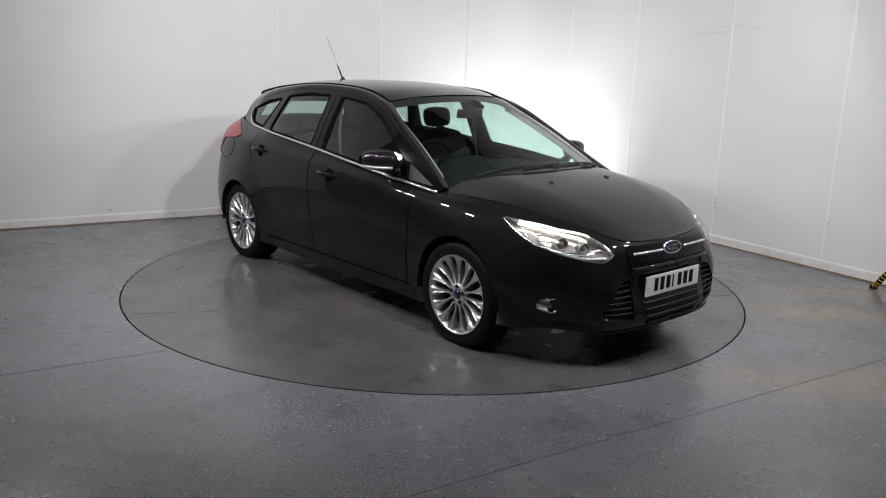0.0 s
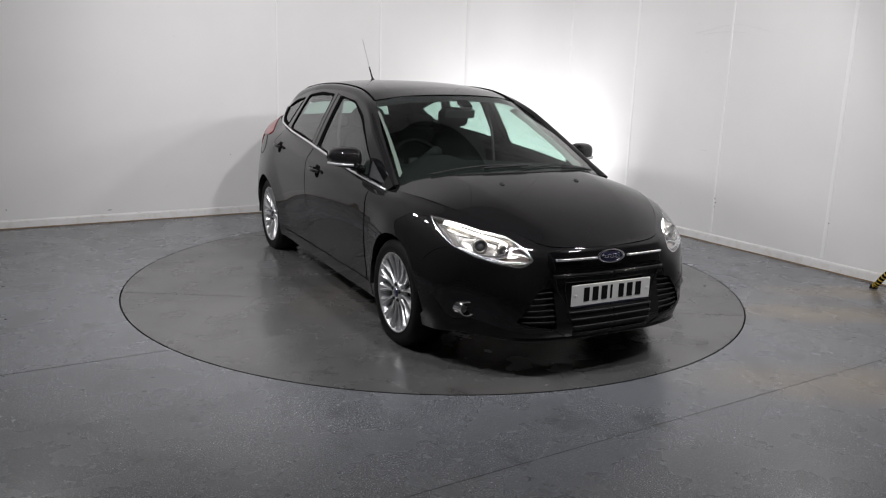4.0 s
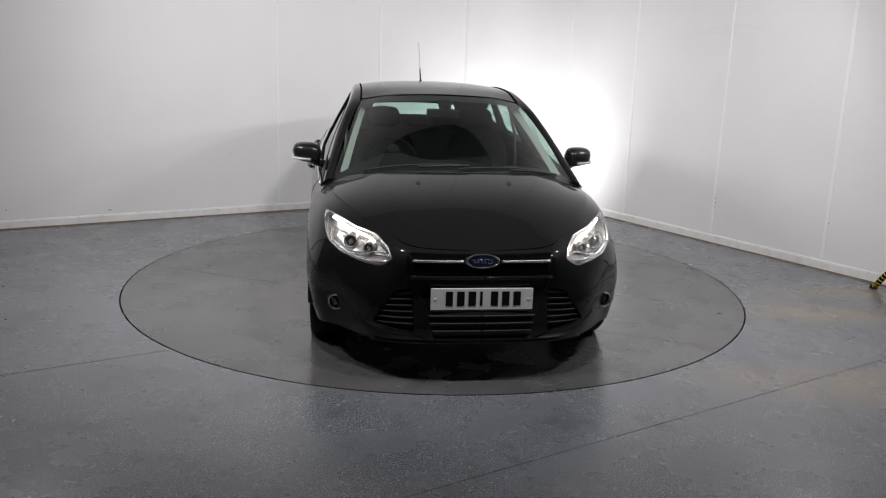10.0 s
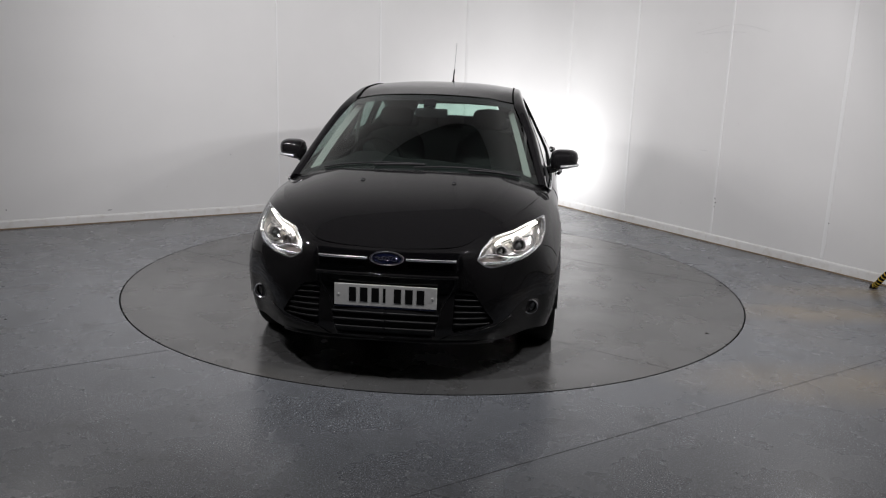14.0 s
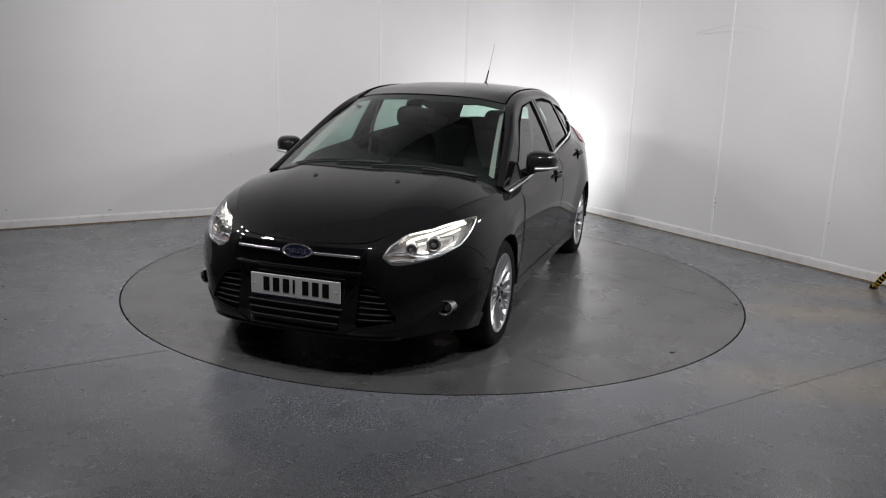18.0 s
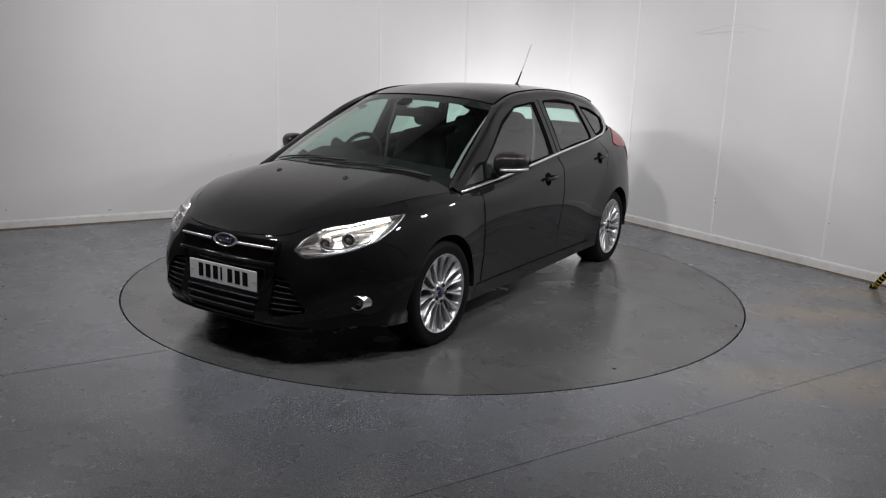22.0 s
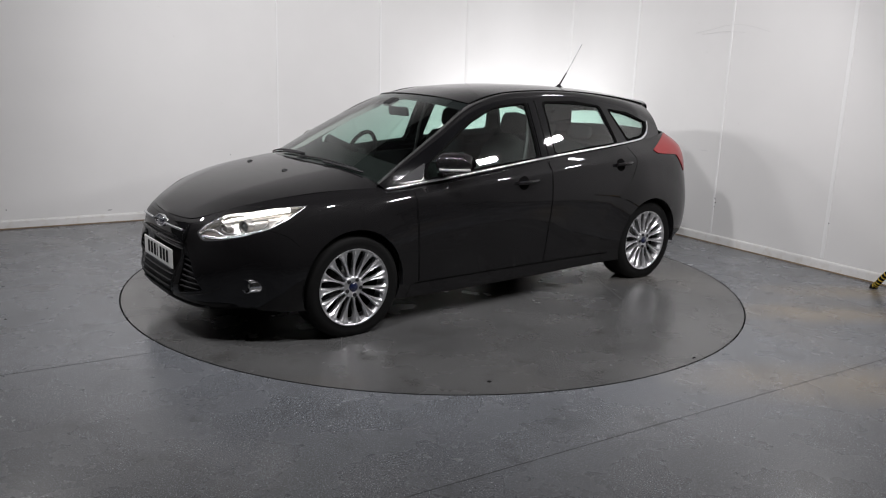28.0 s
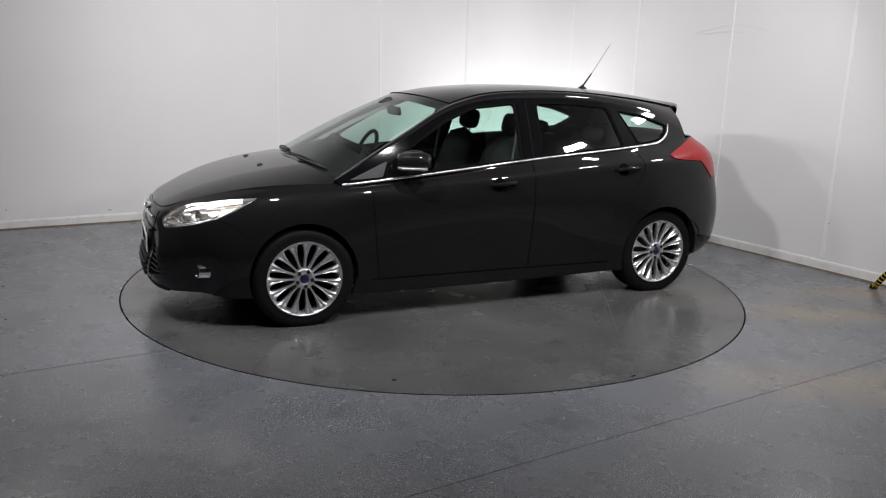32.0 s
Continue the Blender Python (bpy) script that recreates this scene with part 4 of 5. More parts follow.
for k in range(6):
    z = .31 + k * .030
    yo = np.interp(z, [.285, .313, .473, .49], [.447, .548, .442, .36])
    p_, n_ = surf(across(.348, yo, z))
    vs, fs = tube(p_ - n_ * 0.010, 0.0055, 6)
    both("slat", vs, fs, TRIM, side_back)
# lip under the side intakes and the chin
ribbon("lip", on_front(spline([(.28, .222), (.34, .255), (.447, .272), (.56, .30), (.63, .335)], 5), 3.4), PAINT, 0.0045, 0.001)
chin = on_front([(y, .21) for y in np.linspace(0, .55, 16)], 3.4)
ribbon("splitter", chin, TRIM, 0.009, 0.0)
ribbon("frame_rib", on_front(spline([(.365, .655), (.352, .608), (.336, .494), (.280, .383), (.252, .25)], 5), 2.8), PAINT, 0.009, -0.004)

# --- badge and number plate ---
badge_m = facing((2.052, 0, .628), (0.97, 0, 0.24))
vs, fs = lathe([(0.0005, 0.004), (0.6, 0.0035), (0.86, 0.002), (0.88, -0.01)], 40)
badge = both("badge", [badge_m @ Vector((v[0] * 0.088, v[1], v[2] * 0.036)) for v in vs], [f[::-1] for f in fs], BLUE, car, "plain blue oval badge in a silver rim", False)[0]
vs, fs = lathe([(0.84, 0.002), (0.88, 0.008), (0.97, 0.009), (1.02, 0.003), (1.02, -0.02)], 40)
both("badge_rim", [badge_m @ Vector((v[0] * 0.088, v[1], v[2] * 0.036)) for v in vs], [f[::-1] for f in fs], CHROME, badge, "", False)
wave = [badge_m @ Vector((-0.054 + 0.108 * k / 120 + 0.007 * math.sin(k * 0.33), 0.0052, 0.009 * math.cos(k * 0.165) * (1.4 - k / 150))) for k in range(121)]
vs, fs = tube(wave, 0.0024, 6)
both("emblem", vs, fs, CHROME, badge, "plain silver emblem", False)
plate = part("number_plate", box(0.008, 0.521, 0.113, Matrix.Translation((2.079, 0, 0.440)), 0.003), PLATE, car, "white number plate with dark bars")
bar_x = -0.185
for k, w in enumerate((.036, .038, .038, .013, 0, .036, .038, .038)):
    if not w:
        bar_x += 0.022
        continue
    part("dark_bar", box(0.0012, w, 0.074, Matrix.Translation((2.0838, bar_x + w / 2, 0.443)), 0.0), INK, plate)
    bar_x += w + 0.0205
part("blue_strip", box(0.007, 0.50, 0.008, Matrix.Translation((2.079, 0, 0.380)), 0.001), BLUE, plate, "blue strip below the plate")
for sgn in (1, -1):
    vs, fs = lathe([(0.0005, 0.002), (0.006, 0.001), (0.007, 0)], 12, "x")
    mesh_obj("screw_cap", [(2.084 + v[0], v[1] + sgn * 0.238, v[2] + 0.44) for v in vs], fs, PLATE, plate)

# --- tail lamps ---
skin("tail_lamp", TAIL, [], body_lift, REDLENS, car, 0.006, 0.008, 0.03, "red tail lamp wrapping the corner", True)
flap = surf(on_body(spline([(-1.60, .825, .962), (-1.55, .855, .914), (-1.565, .871, .85), (-1.655, .863, .808), (-1.76, .842, .805), (-1.86, .80, .835)], 6)))
vs, fs = tube((flap[0] + flap[1] * 0.001) * (1, -1, 1), 0.002, 6)
mesh_obj("flap_seam", [tuple(v) for v in vs], fs, SEAL, car)

# --- waist moulding ---
def waist_line(dz):
    return spline([(.975, .853 + dz), (.6, .893 + dz), (.2, .935 + dz), (-.33, .990 + dz), (-.75, 1.024 + dz), (-1.1, 1.052 + dz), (-1.36, 1.076 + dz * 1.0), (-1.46 - dz * 0.4, 1.095 + dz), (-1.545 - dz * 0.6, 1.145 + dz * 0.3), (-1.588 - dz * 0.9, 1.212)], 6)


wc = waist_line(0.0)
wp, wn = side_lift(wc)
vs, fs = tube(wp + wn * 0.008, 0.0095, 8)
both("chrome_moulding", vs, fs, SATIN, car, "bright chrome waist moulding")
skin("sail_panel", SAIL, [], side_lift, SAILGREY, car, 0.004, 0.006, 0.05, "dark mirror sail panel", True)
for nm, ol in (("front_window_seal", FRONT_GLASS), ("rear_window_seal", REAR_GLASS), ("quarter_window_seal", QUARTER)):
    c_ = ol.mean(0)
    d_ = ol - c_
    skin(nm, c_ + d_ * (1 + 0.012 / np.linalg.norm(d_, axis=1)[:, None]), [c_ + d_ * (1 - 0.008 / np.linalg.norm(d_, axis=1)[:, None])], side_lift, SEAL, car, 0.002, 0.01, 0.05, "", True)
# pillar cover between the doors
skin("pillar_cover", rounded([(-.285, .995), (-.305, 1.36), (-.435, 1.36), (-.415, 1.005)], .012), [], side_lift, GLOSSBLK, car, 0.005, 0.006, 0.04, "gloss black pillar cover", True)
skin("pillar_gap", rounded([(-.346, .99), (-.366, 1.372), (-.374, 1.372), (-.354, .99)], .001), [], side_lift, GAP, car, 0.0065, 0.002, 0.04, "", True)
# shut lines of the doors, narrow dark grooves
for pts in ([(.742, .262), (.772, .5), (.806, .86)], [(-.331, .262), (-.331, .6), (-.331, .97)], [(-.985, .262), (-1.02, .55), (-1.14, .76), (-1.245, .93), (-1.20, 1.04)]):
    ribbon("shut_line", on_side(spline(pts, 8)), SEAL, 0.0011, 0.001)
ribbon("sill_line", on_side([(x, .256) for x in np.linspace(.78, -.98, 30)]), SEAL, 0.002, 0.003)
# bumper joint ahead of the wheels
ribbon("bumper_joint", on_body(spline([(1.70, .77, .66), (1.62, .825, .63), (1.56, .845, .57)], 5)), SEAL, 0.0009, 0.0006)

# --- door handles ---
for hx, hz, owner in ((-.095, .842, doors_f), (-1.085, .916, doors_r)):
    p_, n_ = surf(on_side([(hx + .02, hz)]))
    m = facing(Vector(p_[0]), n_[0])
    # matte black disc on the door paints the shade of the handle's hollow
    cup = []
    for r_, d_ in ((1.0, 0.004), (0.9, 0.005), (0.6, 0.004), (0.0, 0.003)):
        cup.append([m @ Vector((0.046 * r_ * math.cos(a) + 0.012, d_, 0.046 * r_ * math.sin(a))) for a in np.linspace(0, 2 * math.pi, 25)[:-1]])
    hcup = sheet("recess_shade", [[tuple(v) for v in row] for row in cup], SEAL, car, "", True, closed=True)
    bar = [m @ Vector((-x_, 0.016 + 0.022 * math.sin(math.pi * k / 12), 0.004 + x_ * 0.06)) for k, x_ in enumerate(np.linspace(-.075, .105, 13))]
    vs, fs = tube(bar, 0.0125, 10)
    both("door_handle", vs, fs, PAINT, owner, "black body-coloured door handle")
    for own, ob in zip(owner, hcup):
        ob.parent = own

# --- door mirrors ---
def mirror_shell():
    rows = []
    c = np.array([.535, .925, 1.005])
    for i, u in enumerate(np.linspace(-1, 1, 15)):
        k = max(1 - abs(u) ** 3.2, 0.0) ** (1 / 2.6)
        row = []
        for a in np.linspace(0, 2 * math.pi, 29)[:-1]:
            ca, sa = math.cos(a), math.sin(a)
            ex = math.copysign(abs(ca) ** 0.75, ca)
            ez = math.copysign(abs(sa) ** 0.75, sa)
            depth = 0.095 if ex > 0 else 0.062
            row.append(c + np.array([depth * ex * k - 0.03 * u, 0.098 * u, 0.066 * ez * k * (1 - 0.12 * u) + 0.006 * u]))
        rows.append(row)
    return rows


door_mirror = sheet("door_mirror", mirror_shell(), PAINT, car, "glossy black door mirror with a clear side repeater", True, closed=True)
ind = [np.array([.535 - .03 * u + .098 * math.sqrt(max(1 - abs(u) ** 3.2, 0)) ** 0.9, .925 + .098 * u, .966 + .004 * u]) for u in np.linspace(-.25, .9, 10)] + [np.array([.50, 1.018, .968])]
vs, fs = tube(ind, 0.009, 8)
both("repeater", vs, fs, LAMPGREY, door_mirror, "clear side repeater lens")
stalk = [(.56, .80, .925), (.56, .84, .935), (.555, .88, .95)]
vs, fs = tube(stalk, 0.026, 10)
both("mirror_foot", vs, fs, PAINT, door_mirror)
vs, fs = lathe([(0.0005, 0.0), (0.9, 0.0), (1.0, -0.004)], 24, "x")
both("mirror_pane", [(.470 - v[0] - 0.03 * v[1], .925 + v[1] * .085, 1.005 + v[2] * .055) for v in vs], fs, MIRROR, door_mirror, "mirror glass")

# --- roof seams ---
vs, fs = tube(spline(ws_top, 6) + np.array([.003, 0, .001]), 0.003, 6)
both("header_seam", vs, fs, SEAL, car, "", False)
vs, fs = tube(RAIL2[24:] + np.array([0, .004, .002]), 0.006, 6)
both("roof_seam", vs, fs, SEAL, car)
# --- aerial, washer jets, wipers ---
vs, fs = lathe([(0.03, 0.0), (0.026, 0.012), (0.012, 0.026), (0.007, 0.036)], 16, "z")
both("aerial_foot", [(-1.245 + v[0] * 1.5, v[1], 1.447 + v[2]) for v in vs], fs, TRIM, car, "black rubber aerial foot", False)
vs, fs = tube([(-1.25, 0, 1.475), (-1.285, 0, 1.522), (-1.325, 0, 1.575)], 0.0075, 8, 0.0055)
aerial = both("aerial", vs, fs, TRIM, car, "thin whip aerial leaning back", False)[0]
vs, fs = tube([(-1.325, 0, 1.575), (-1.487, 0, 1.811)], 0.0034, 8, 0.0026)
both("whip", vs, fs, LAMPGREY, aerial, "steel whip", False)
for sgn in (1, -1):
    zz = bonnet_lift(np.array([[1.365, sgn * .265]]))[0][0]
    vs, fs = lathe([(0.016, 0.0), (0.014, 0.006), (0.006, 0.011), (0.0005, 0.012)], 14, "z")
    mesh_obj("washer_jet", [(zz[0] + v[0] * 1.4, zz[1] + v[1], zz[2] + v[2] - 0.001) for v in vs], fs, TRIM, car)


def glass_front(y, k):
    """A point on the windscreen: y across, k of the way up."""
    b, t = spline(ws_low, 6), spline(ws_top, 6)
    bb = np.array([np.interp(-y, -b[:, 1], b[:, i]) for i in range(3)])
    yt = y * 0.76
    tt = np.array([np.interp(-yt, -t[:, 1], t[:, i]) for i in range(3)])
    return bb * (1 - k) + tt * k + np.array([0.55, 0, 0.83]) * 0.02 * math.sin(math.pi * k)


for a, b, ka, kb in ((.02, -.58, .06, .035), (.60, .0, .045, .02)):
    pts = [glass_front(a + (b - a) * t, ka + (kb - ka) * t + 0.015 * math.sin(math.pi * t)) + np.array([.006, 0, .007]) for t in np.linspace(0, 1, 12)]
    vs, fs = tube(pts, 0.0055, 6)
    wiper = both("wiper", vs, fs, TRIM, car, "black windscreen wiper", False)[0]
    pts = [glass_front(a + (b - a) * t, ka + (kb - ka) * t) + np.array([.018, 0, .004]) for t in np.linspace(-.08, .45, 6)]
    vs, fs = tube(pts, 0.008, 6)
    both("wiper_arm", vs, fs, TRIM, wiper, "", False)
# scuttle panel below the windscreen
sc_b = np.array([(x, y, bonnet_lift(np.array([[x, y]]))[0][0][2] - 0.006) for x, y in _rear])
sc_t = np.array([glass_front(np.clip(y, -.73, .73), 0.035) - np.array([0.006, 0, 0.012]) for x, y in _rear])
sheet("scuttle", [sc_b, (sc_b + sc_t) / 2 - np.array([0, 0, .012]), sc_t], TRIM, car, "black plastic scuttle below the windscreen")
# pale inner pillar trims and a dark band along the windscreen's top
for sgn in (1, -1):
    rowa = [glass_front(sgn * .726, k) - np.array([.032, 0, .024]) for k in np.linspace(.10, .94, 14)]
    rowb = [glass_front(sgn * .684, k) - np.array([.062, 0, .05]) for k in np.linspace(.13, .95, 14)]
    sheet("pillar_trim", [rowa, rowb], PILLARTRIM, car, "pale inner pillar trim")
head_band = [[glass_front(y, k) - np.array([.004, 0, .004]) for y in np.linspace(-.735, .735, 20)] for k in (.905, 1.0)]
sheet("tint_band", head_band, TRIM, car, "dark band along the windscreen's top")

# --- spoiler, tailgate, underside ---
tz = np.array([(x, y, roof_z(np.array([x]), np.array([y]))[0]) for x, y in _tail])
sheet("roof_spoiler", [tz + (0.10, 0, .004), tz + (0, 0, .002), tz + (-.02, 0, -.008), tz + (-.026, 0, -.03), tz + (-.018, 0, -.062), tz + (.03, 0, -.083), tz + (.12, 0, -.075)], PAINT, car, "black roof spoiler")
tg_top = np.array([(p[0] + .01, p[1], p[2]) for p in spline(rg_top, 6)])
tg_roof = np.array([(np.interp(abs(p[1]), [0, .46], [-1.90, -1.78]), p[1] * 1.2, roof_z(np.array([-1.8]), np.array([p[1] * 1.2]))[0] - .03) for p in tg_top])
sheet("tailgate_header", [tg_roof, tg_top], GLOSSBLK, car, "black panel above the tailgate glass")
tgl = np.array([(p[0] + .015, p[1], p[2]) for p in spline(rg_low, 6)])
tgb = np.array([tuple(body_at(np.array([13 - abs(t)]), np.array([5.0]))[0] * (1, 1 if t < 0 else -1, 1)) for t in np.linspace(-2.6, 2.6, len(tgl))])
sheet("tailgate", [tgl, (tgl + tgb) / 2 + (-.01, 0, 0), tgb], PAINT, car, "black tailgate")
part("underbody", box(3.5, 1.50, 0.03, Matrix.Translation((.0, 0, .215)), 0.01), TRIM, car)
for hx in (HUB_F, HUB_R):
    vs, fs = [], []
    ang = np.radians(np.linspace(-8, 188, 30))
    for y_ in (.885, .60):
        vs += [(hx + (ARCH_R + .004) * math.cos(a), y_, HUB_Z + (ARCH_R + .004) * math.sin(a)) for a in ang]
    fs = [(i, i + 1, 31 + i, 30 + i) for i in range(29)]
    vs += [(hx + (ARCH_R + .004) * math.cos(a), .60, HUB_Z + (ARCH_R + .004) * math.sin(a)) for a in ang]
    fs.append(tuple(range(60, 90)))
    both("wheel_arch_liner", vs, fs, TRIM, car, "", True, False)

# --- cabin ---
part("cabin_floor", box(2.9, 1.5, 0.04, Matrix.Translation((-.35, 0, .30)), 0.01), CABIN, car)
dash_prof = [(1.06, .60), (1.08, .90), (.98, .952), (.80, .965), (.66, .955), (.58, .90), (.60, .75), (.66, .55)]
bm = bmesh.new()
secs = []
for y_ in np.linspace(-.74, .74, 15):
    hump = 0.075 * math.exp(-((y_ + .37) / .16) ** 2) + 0.025 * math.exp(-(y_ / .2) ** 2)
    secs.append([bm.verts.new((x_ - (0.0 if z_ < .9 else 0.0), y_, z_ + (hump if z_ > .88 and x_ < .9 else 0) - 0.05 * abs(y_ / .74) ** 4)) for x_, z_ in dash_prof])
for a, b in zip(secs, secs[1:]):
    for i in range(len(dash_prof) - 1):
        bm.faces.new((a[i], a[i + 1], b[i + 1], b[i]))
bm.faces.new(secs[0])
bm.faces.new(secs[-1][::-1])
bmesh.ops.recalc_face_normals(bm, faces=bm.faces)
part("dashboard", bm, DASH, car, "dark grey dashboard", True)
# steering wheel on the car's right
wm = Matrix.Translation((.45, -.365, .925)) @ Matrix.Rotation(radians(-24), 4, "Y")
ringp = [wm @ Vector((0, .182 * math.cos(a), .182 * math.sin(a))) for a in np.linspace(0, 2 * math.pi, 41)]
vs, fs = tube(ringp, 0.0155, 8)
steer = both("steering_wheel", vs, fs[:-2], SEAL, car, "black three-spoke steering wheel", False)[0]
part("airbag_hub", box(0.05, 0.15, 0.12, wm @ Matrix.Translation((.02, 0, -.01)), 0.02), CABIN, steer)
for a in (0, 180, 270):
    e = Vector((0, .17 * math.cos(radians(a)), .17 * math.sin(radians(a))))
    vs, fs = tube([wm @ (e * 0.3), wm @ e], 0.016, 8)
    both("wheel_spoke", vs, fs, DASH, steer, "", False)
vs, fs = tube([wm @ Vector((.03, 0, 0)), wm @ Vector((.3, 0, .0))], 0.04, 10)
both("steering_column", vs, fs, DASH, steer, "", False)


def pad(cx, cy, cz, hx, hy, hz, tilt, power=2.6, nu=14, nv=24):
    rows = []
    m = Matrix.Translation((cx, cy, cz)) @ Matrix.Rotation(radians(tilt), 4, "Y")
    for u in np.linspace(-1, 1, nu):
        k = max(1 - abs(u) ** 3.4, 0) ** (1 / 2.6)
        row = []
        for a in np.linspace(0, 2 * math.pi, nv + 1)[:-1]:
            ca, sa = math.cos(a), math.sin(a)
            row.append(tuple(m @ Vector((hx * math.copysign(abs(ca) ** 0.7, ca) * k, hy * math.copysign(abs(sa) ** 0.7, sa) * k, hz * u))))
        rows.append(row)
    return rows


def seat(cy):
    st = sheet("front_seat", pad(-.30, cy, .80, .075, .25, .34, -16), CABIN, car, "dark fabric front seat", closed=True)
    sheet("seat_cushion", pad(.0, cy, .50, .29, .24, .085, -4), CABIN, st, closed=True)
    hr = sheet("headrest", pad(-.435, cy, 1.195, .052, .128, .084, -12), CABIN, st, "padded headrest on two posts", closed=True)
    for d in (-.055, .055):
        vs, fs = tube([(-.40, cy + d, 1.05), (-.43, cy + d, 1.17)], 0.007, 8)
        both("post", vs, fs, STEEL, hr, "", False)


seat(.37)
seat(-.37)
bench = sheet("rear_bench", pad(-.98, 0, .80, .08, .64, .30, -18), CABIN, car, "dark fabric rear bench", closed=True)
sheet("bench_cushion", pad(-.70, 0, .50, .26, .62, .09, -4), CABIN, bench, closed=True)
for y_ in (-.40, 0, .40):
    sheet("rear_headrest", pad(-1.10, y_, 1.125, .045, .12, .06, -16), CABIN, bench, closed=True)
part("parcel_shelf", box(.55, 1.2, .03, Matrix.Translation((-1.50, 0, 1.04)), 0.008), CABIN, car)
for sgn in (1, -1):
    part("door_card", box(1.9, .05, .62, Matrix.Translation((-.25, sgn * .765, .60)) @ Matrix.Rotation(radians(2.4), 4, "Y"), 0.02), DASH, car)
    vs, fs = tube([(-.34, sgn * .615, 1.31), (-.30, sgn * .66, 1.1), (-.26, sgn * .67, .85)], 0.012, 6)
    mesh_obj("seat_belt", [tuple(v) for v in vs], fs, BELT, car, "hanging seat belt")
    part("inner_pillar", box(.07, .035, .42, Matrix.Translation((-.37, sgn * .685, 1.18)) @ Matrix.Rotation(radians(sgn * 26), 4, "X"), 0.01), DASH, car)
# headlining under the roof
hl = [[(x, y, roof_z(np.array([x]), np.array([y * .98]))[0] - .035) for y in np.linspace(-.53, .53, 15)] for x in np.linspace(.15, -1.75, 14)]
sheet("headlining", hl, LINING, car, "grey headlining")
# rear-view mirror and sensor box
part("rear_view_mirror", box(.03, .23, .062, Matrix.Translation((.35, 0.0, 1.268)) @ Matrix.Rotation(radians(12), 4, "Y"), 0.014, 3), TRIM, car, "black rear-view mirror")
part("sensor_box", box(.09, .085, .03, Matrix.Translation((.415, 0.0, 1.333)) @ Matrix.Rotation(radians(28), 4, "Y"), 0.012, 2), TRIM, car)


# ---- small things on the walls and the floor ----
def wall_tube(name, pts, radius, mat, label, category):
    vs, fs = tube([room(-0.003, r, z) for r, z in pts], radius, 6)
    ob = mesh_obj(name, [tuple(v) for v in vs], fs, mat, None, label)
    tagged(ob, category=category)
    return ob


drawn = wall_tube("wall_outline", spline([(2.72, 1.995), (2.9, 2.022), (3.08, 2.055), (3.24, 2.058), (3.40, 2.03), (3.56, 1.985)], 6).tolist(), 0.002, FAINT, "faint grey car outline line on the white wall", "wall marking")
vs, fs = tube([room(-0.003, r, z) for r, z in spline([(2.80, 1.98), (3.05, 2.0), (3.30, 1.99)], 6).tolist()], 0.002, 6)
mesh_obj("lower_line", [tuple(v) for v in vs], fs, FAINT, drawn)


def scuff(place, along, w, h, mat):
    bm = bmesh.new()
    n = 9
    pts = [bm.verts.new((w * random.uniform(.6, 1) * math.cos(6.283 * k / n), 0, h * random.uniform(.6, 1) * math.sin(6.283 * k / n))) for k in range(n)]
    bm.faces.new(pts)
    bmesh.ops.solidify(bm, geom=bm.faces[:], thickness=0.0015)
    ob = part("scuff", bm, mat, None)
    ob.matrix_world = wall_pose(place, along)
    return tagged(ob, "dark chip in the white wall panel", "scuff", "scuffs on the wall")


for r, z, w, h, mt in ((3.16, .44, .006, .014, GAP), (3.17, .40, .007, .008, GAP), (3.16, .36, .005, .010, GAP), (4.347, .405, .010, .007, GAP), (4.338, .38, .005, .016, GAP), (2.96, .885, .06, .004, FAINT), (3.15, .875, .006, .006, FAINT), (3.25, .20, .007, .006, FAINT)):
    scuff(room(-0.0005, r, z), V, w, h, mt)
for sx, z, w, h, mt in ((-5.006, .125, .025, .004, GAP), (-3.796, .638, .008, .005, GAP), (-5.899, .183, .006, .006, GAP)):
    scuff(room(sx, 0.0005, z), U, w, h, mt)

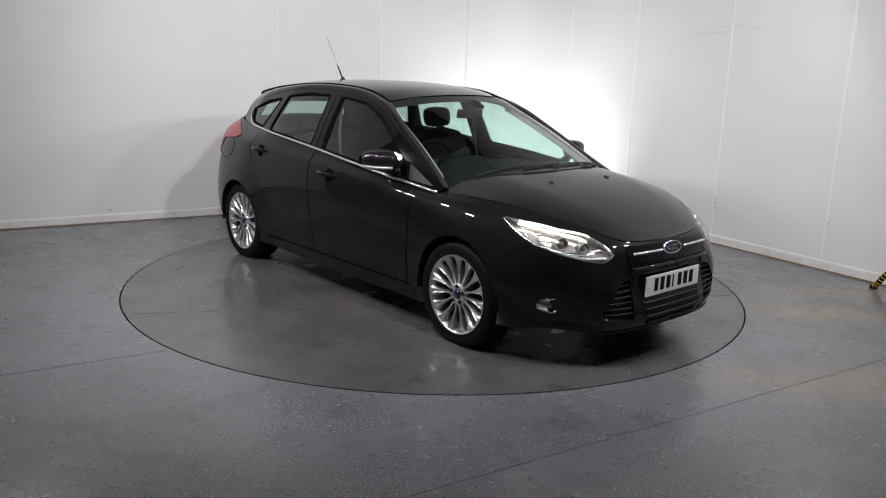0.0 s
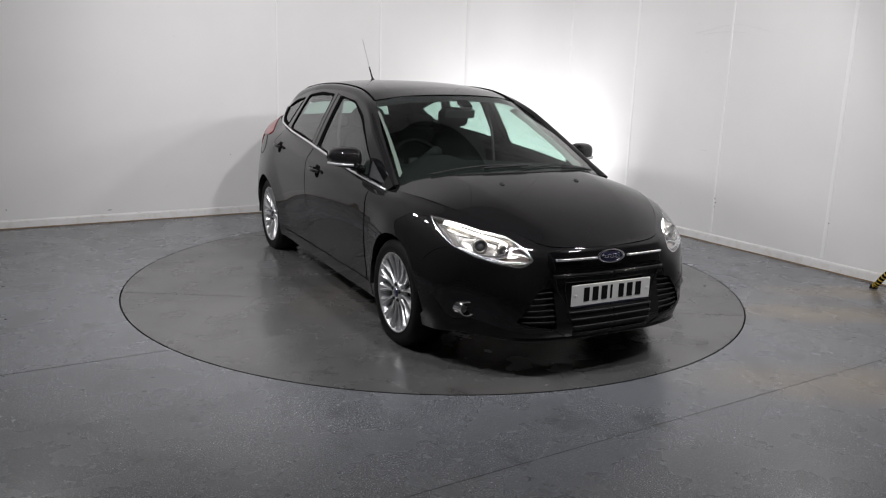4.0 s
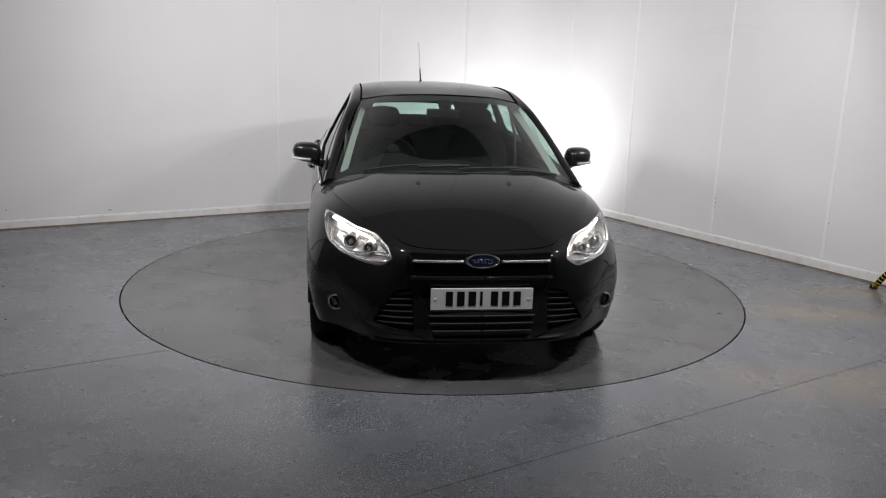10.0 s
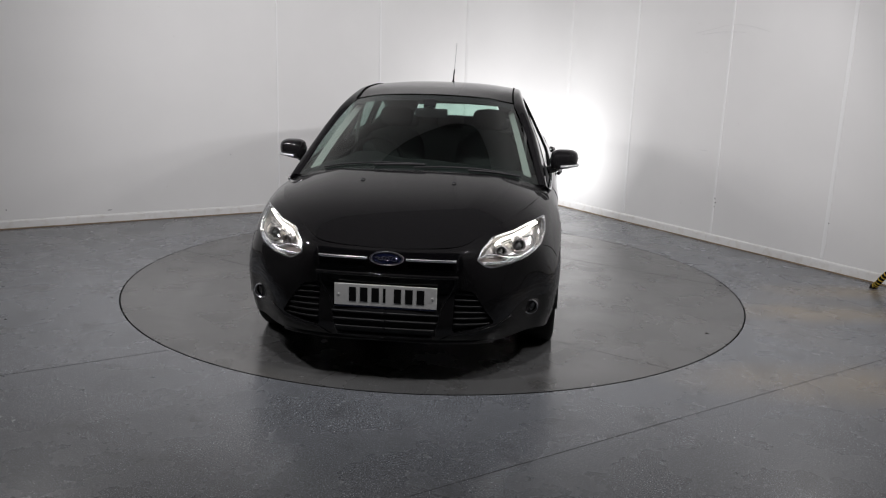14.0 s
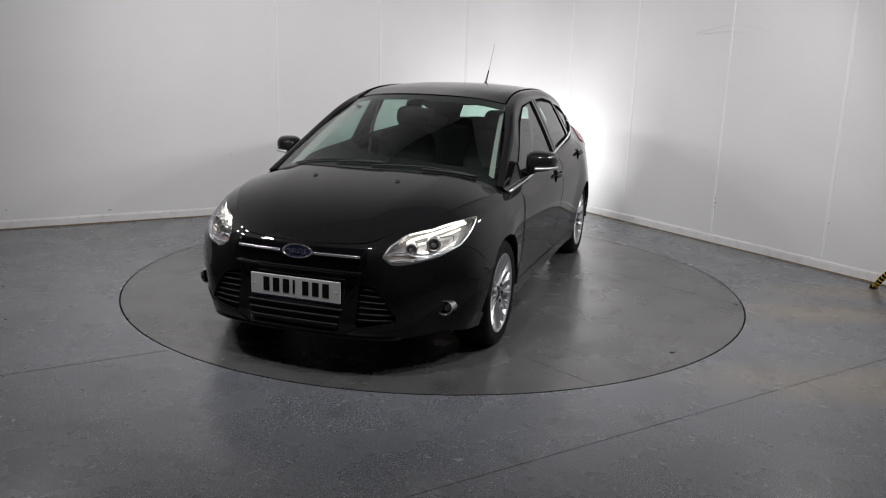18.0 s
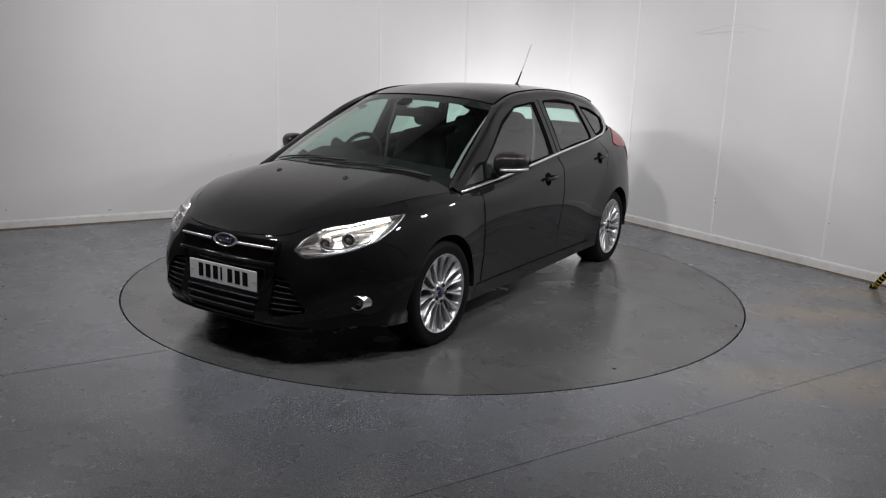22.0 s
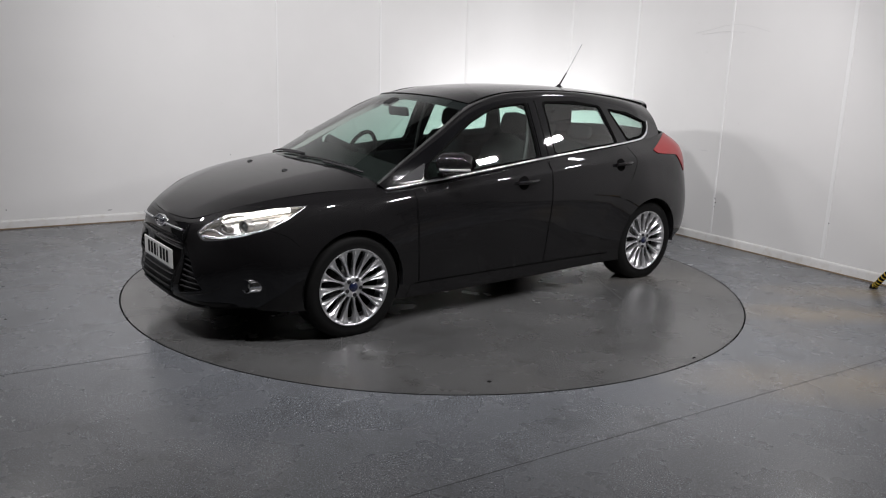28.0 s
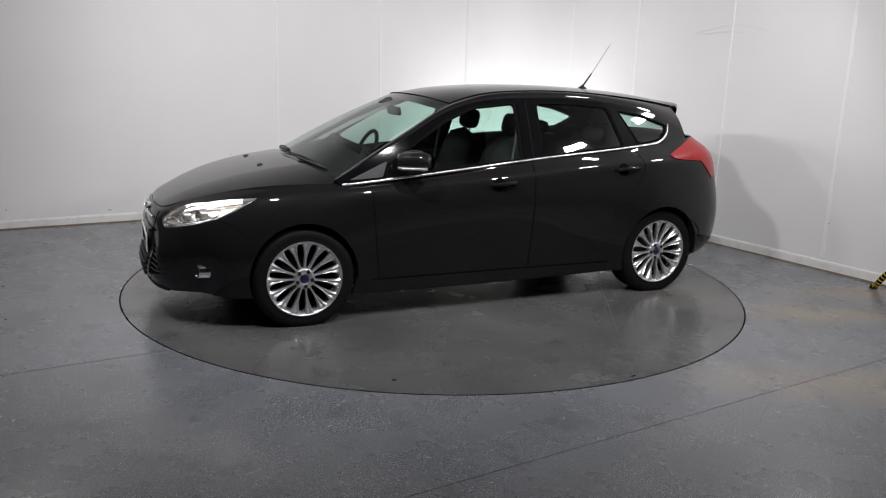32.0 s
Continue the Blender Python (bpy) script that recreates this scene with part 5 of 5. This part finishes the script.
# hazard-taped cable that leaves the floor by the side wall
path = spline([(3.445, .03, .018), (3.452, .005, .045), (3.47, -.045, .12), (3.50, -.11, .19), (3.55, -.2, .25), (3.62, -.32, .30), (3.70, -.45, .33)], 6)
vs, fs = tube(path, 0.022, 10)
cable = mesh_obj("taped_cable", [tuple(v) for v in vs], fs, GAP, None, "cable wrapped in black and yellow hazard tape")
tagged(cable, category="cable")
for k in range(1, len(path) - 2, 2):
    vs, fs = tube([path[k], path[k] * 0.45 + path[k + 1] * 0.55], 0.0235, 10)
    mesh_obj("tape_band", [tuple(v) for v in vs], fs, YELLOW, cable)
vs, fs = lathe([(0.0005, 0.03), (0.024, 0.026), (0.03, 0.0)], 16, "z")
mesh_obj("rubber_foot", [(3.444 + v[0], .035 + v[1], v[2]) for v in vs], fs, GAP, cable)

# small specks on the floor and marks on the turntable
for x, y, r in ((3.30, .45, .012), (3.02, .62, .009), (2.55, -.55, .008), (-3.0, -.6, .01), (-2.6, -1.3, .009)):
    vs, fs = lathe([(0.0005, 0.003), (r * .7, 0.0025), (r, 0.0)], 8, "z")
    ob = mesh_obj("floor_speck", [(x + v[0] * random.uniform(.7, 1.3), y + v[1], v[2]) for v in vs], fs, GAP, None, "small dark scrap on the grey floor")
    tagged(ob, category="scrap", group="scraps on the floor")
# flat black spot stands in for a small hole
vs, fs = lathe([(0.0005, 0.0015), (.011, 0.001), (.013, 0.0)], 12, "z")
mesh_obj("hole_mark", [(1.0 + v[0], 1.835 + v[1], v[2]) for v in vs], fs, GAP, turntable, "black spot for a small hole in the turntable")
# welded joints of the turntable's vinyl sheets, two metres apart, and a nick where one meets the edge
along, across_ = Vector((.49, .872, 0)), Vector((.872, -.49, 0))
for c in (-1.274, .723):
    half = math.sqrt(TABLE_R ** 2 - c * c) - 0.012
    ends = [across_ * (c + w) + along * h for h, w in ((-half, -.0007), (half, -.0007), (half, .0007), (-half, .0007))]
    part("joint", slab([(v.x, v.y) for v in ends], 0.0, 0.001), SEAM, turntable, "welded vinyl joint")
part("nick", box(.036, .010, .002, Matrix.Translation((-.217, 2.205, .001)) @ Matrix.Rotation(radians(10), 4, "Z"), .001), GAP, turntable, "small dark nick at the edge")


def motions():
    rows = [(k * 0.5, math.radians(-49.2 - 3.3588 * k * 0.5)) for k in range(65)]
    walk(turntable, [(t, Matrix.Rotation(a, 4, "Z")) for t, a in rows])
    walk(car, [(t, Matrix.Rotation(a, 4, "Z") @ Matrix.Translation((0, CENTRE_Y, 0))) for t, a in rows])


motions()
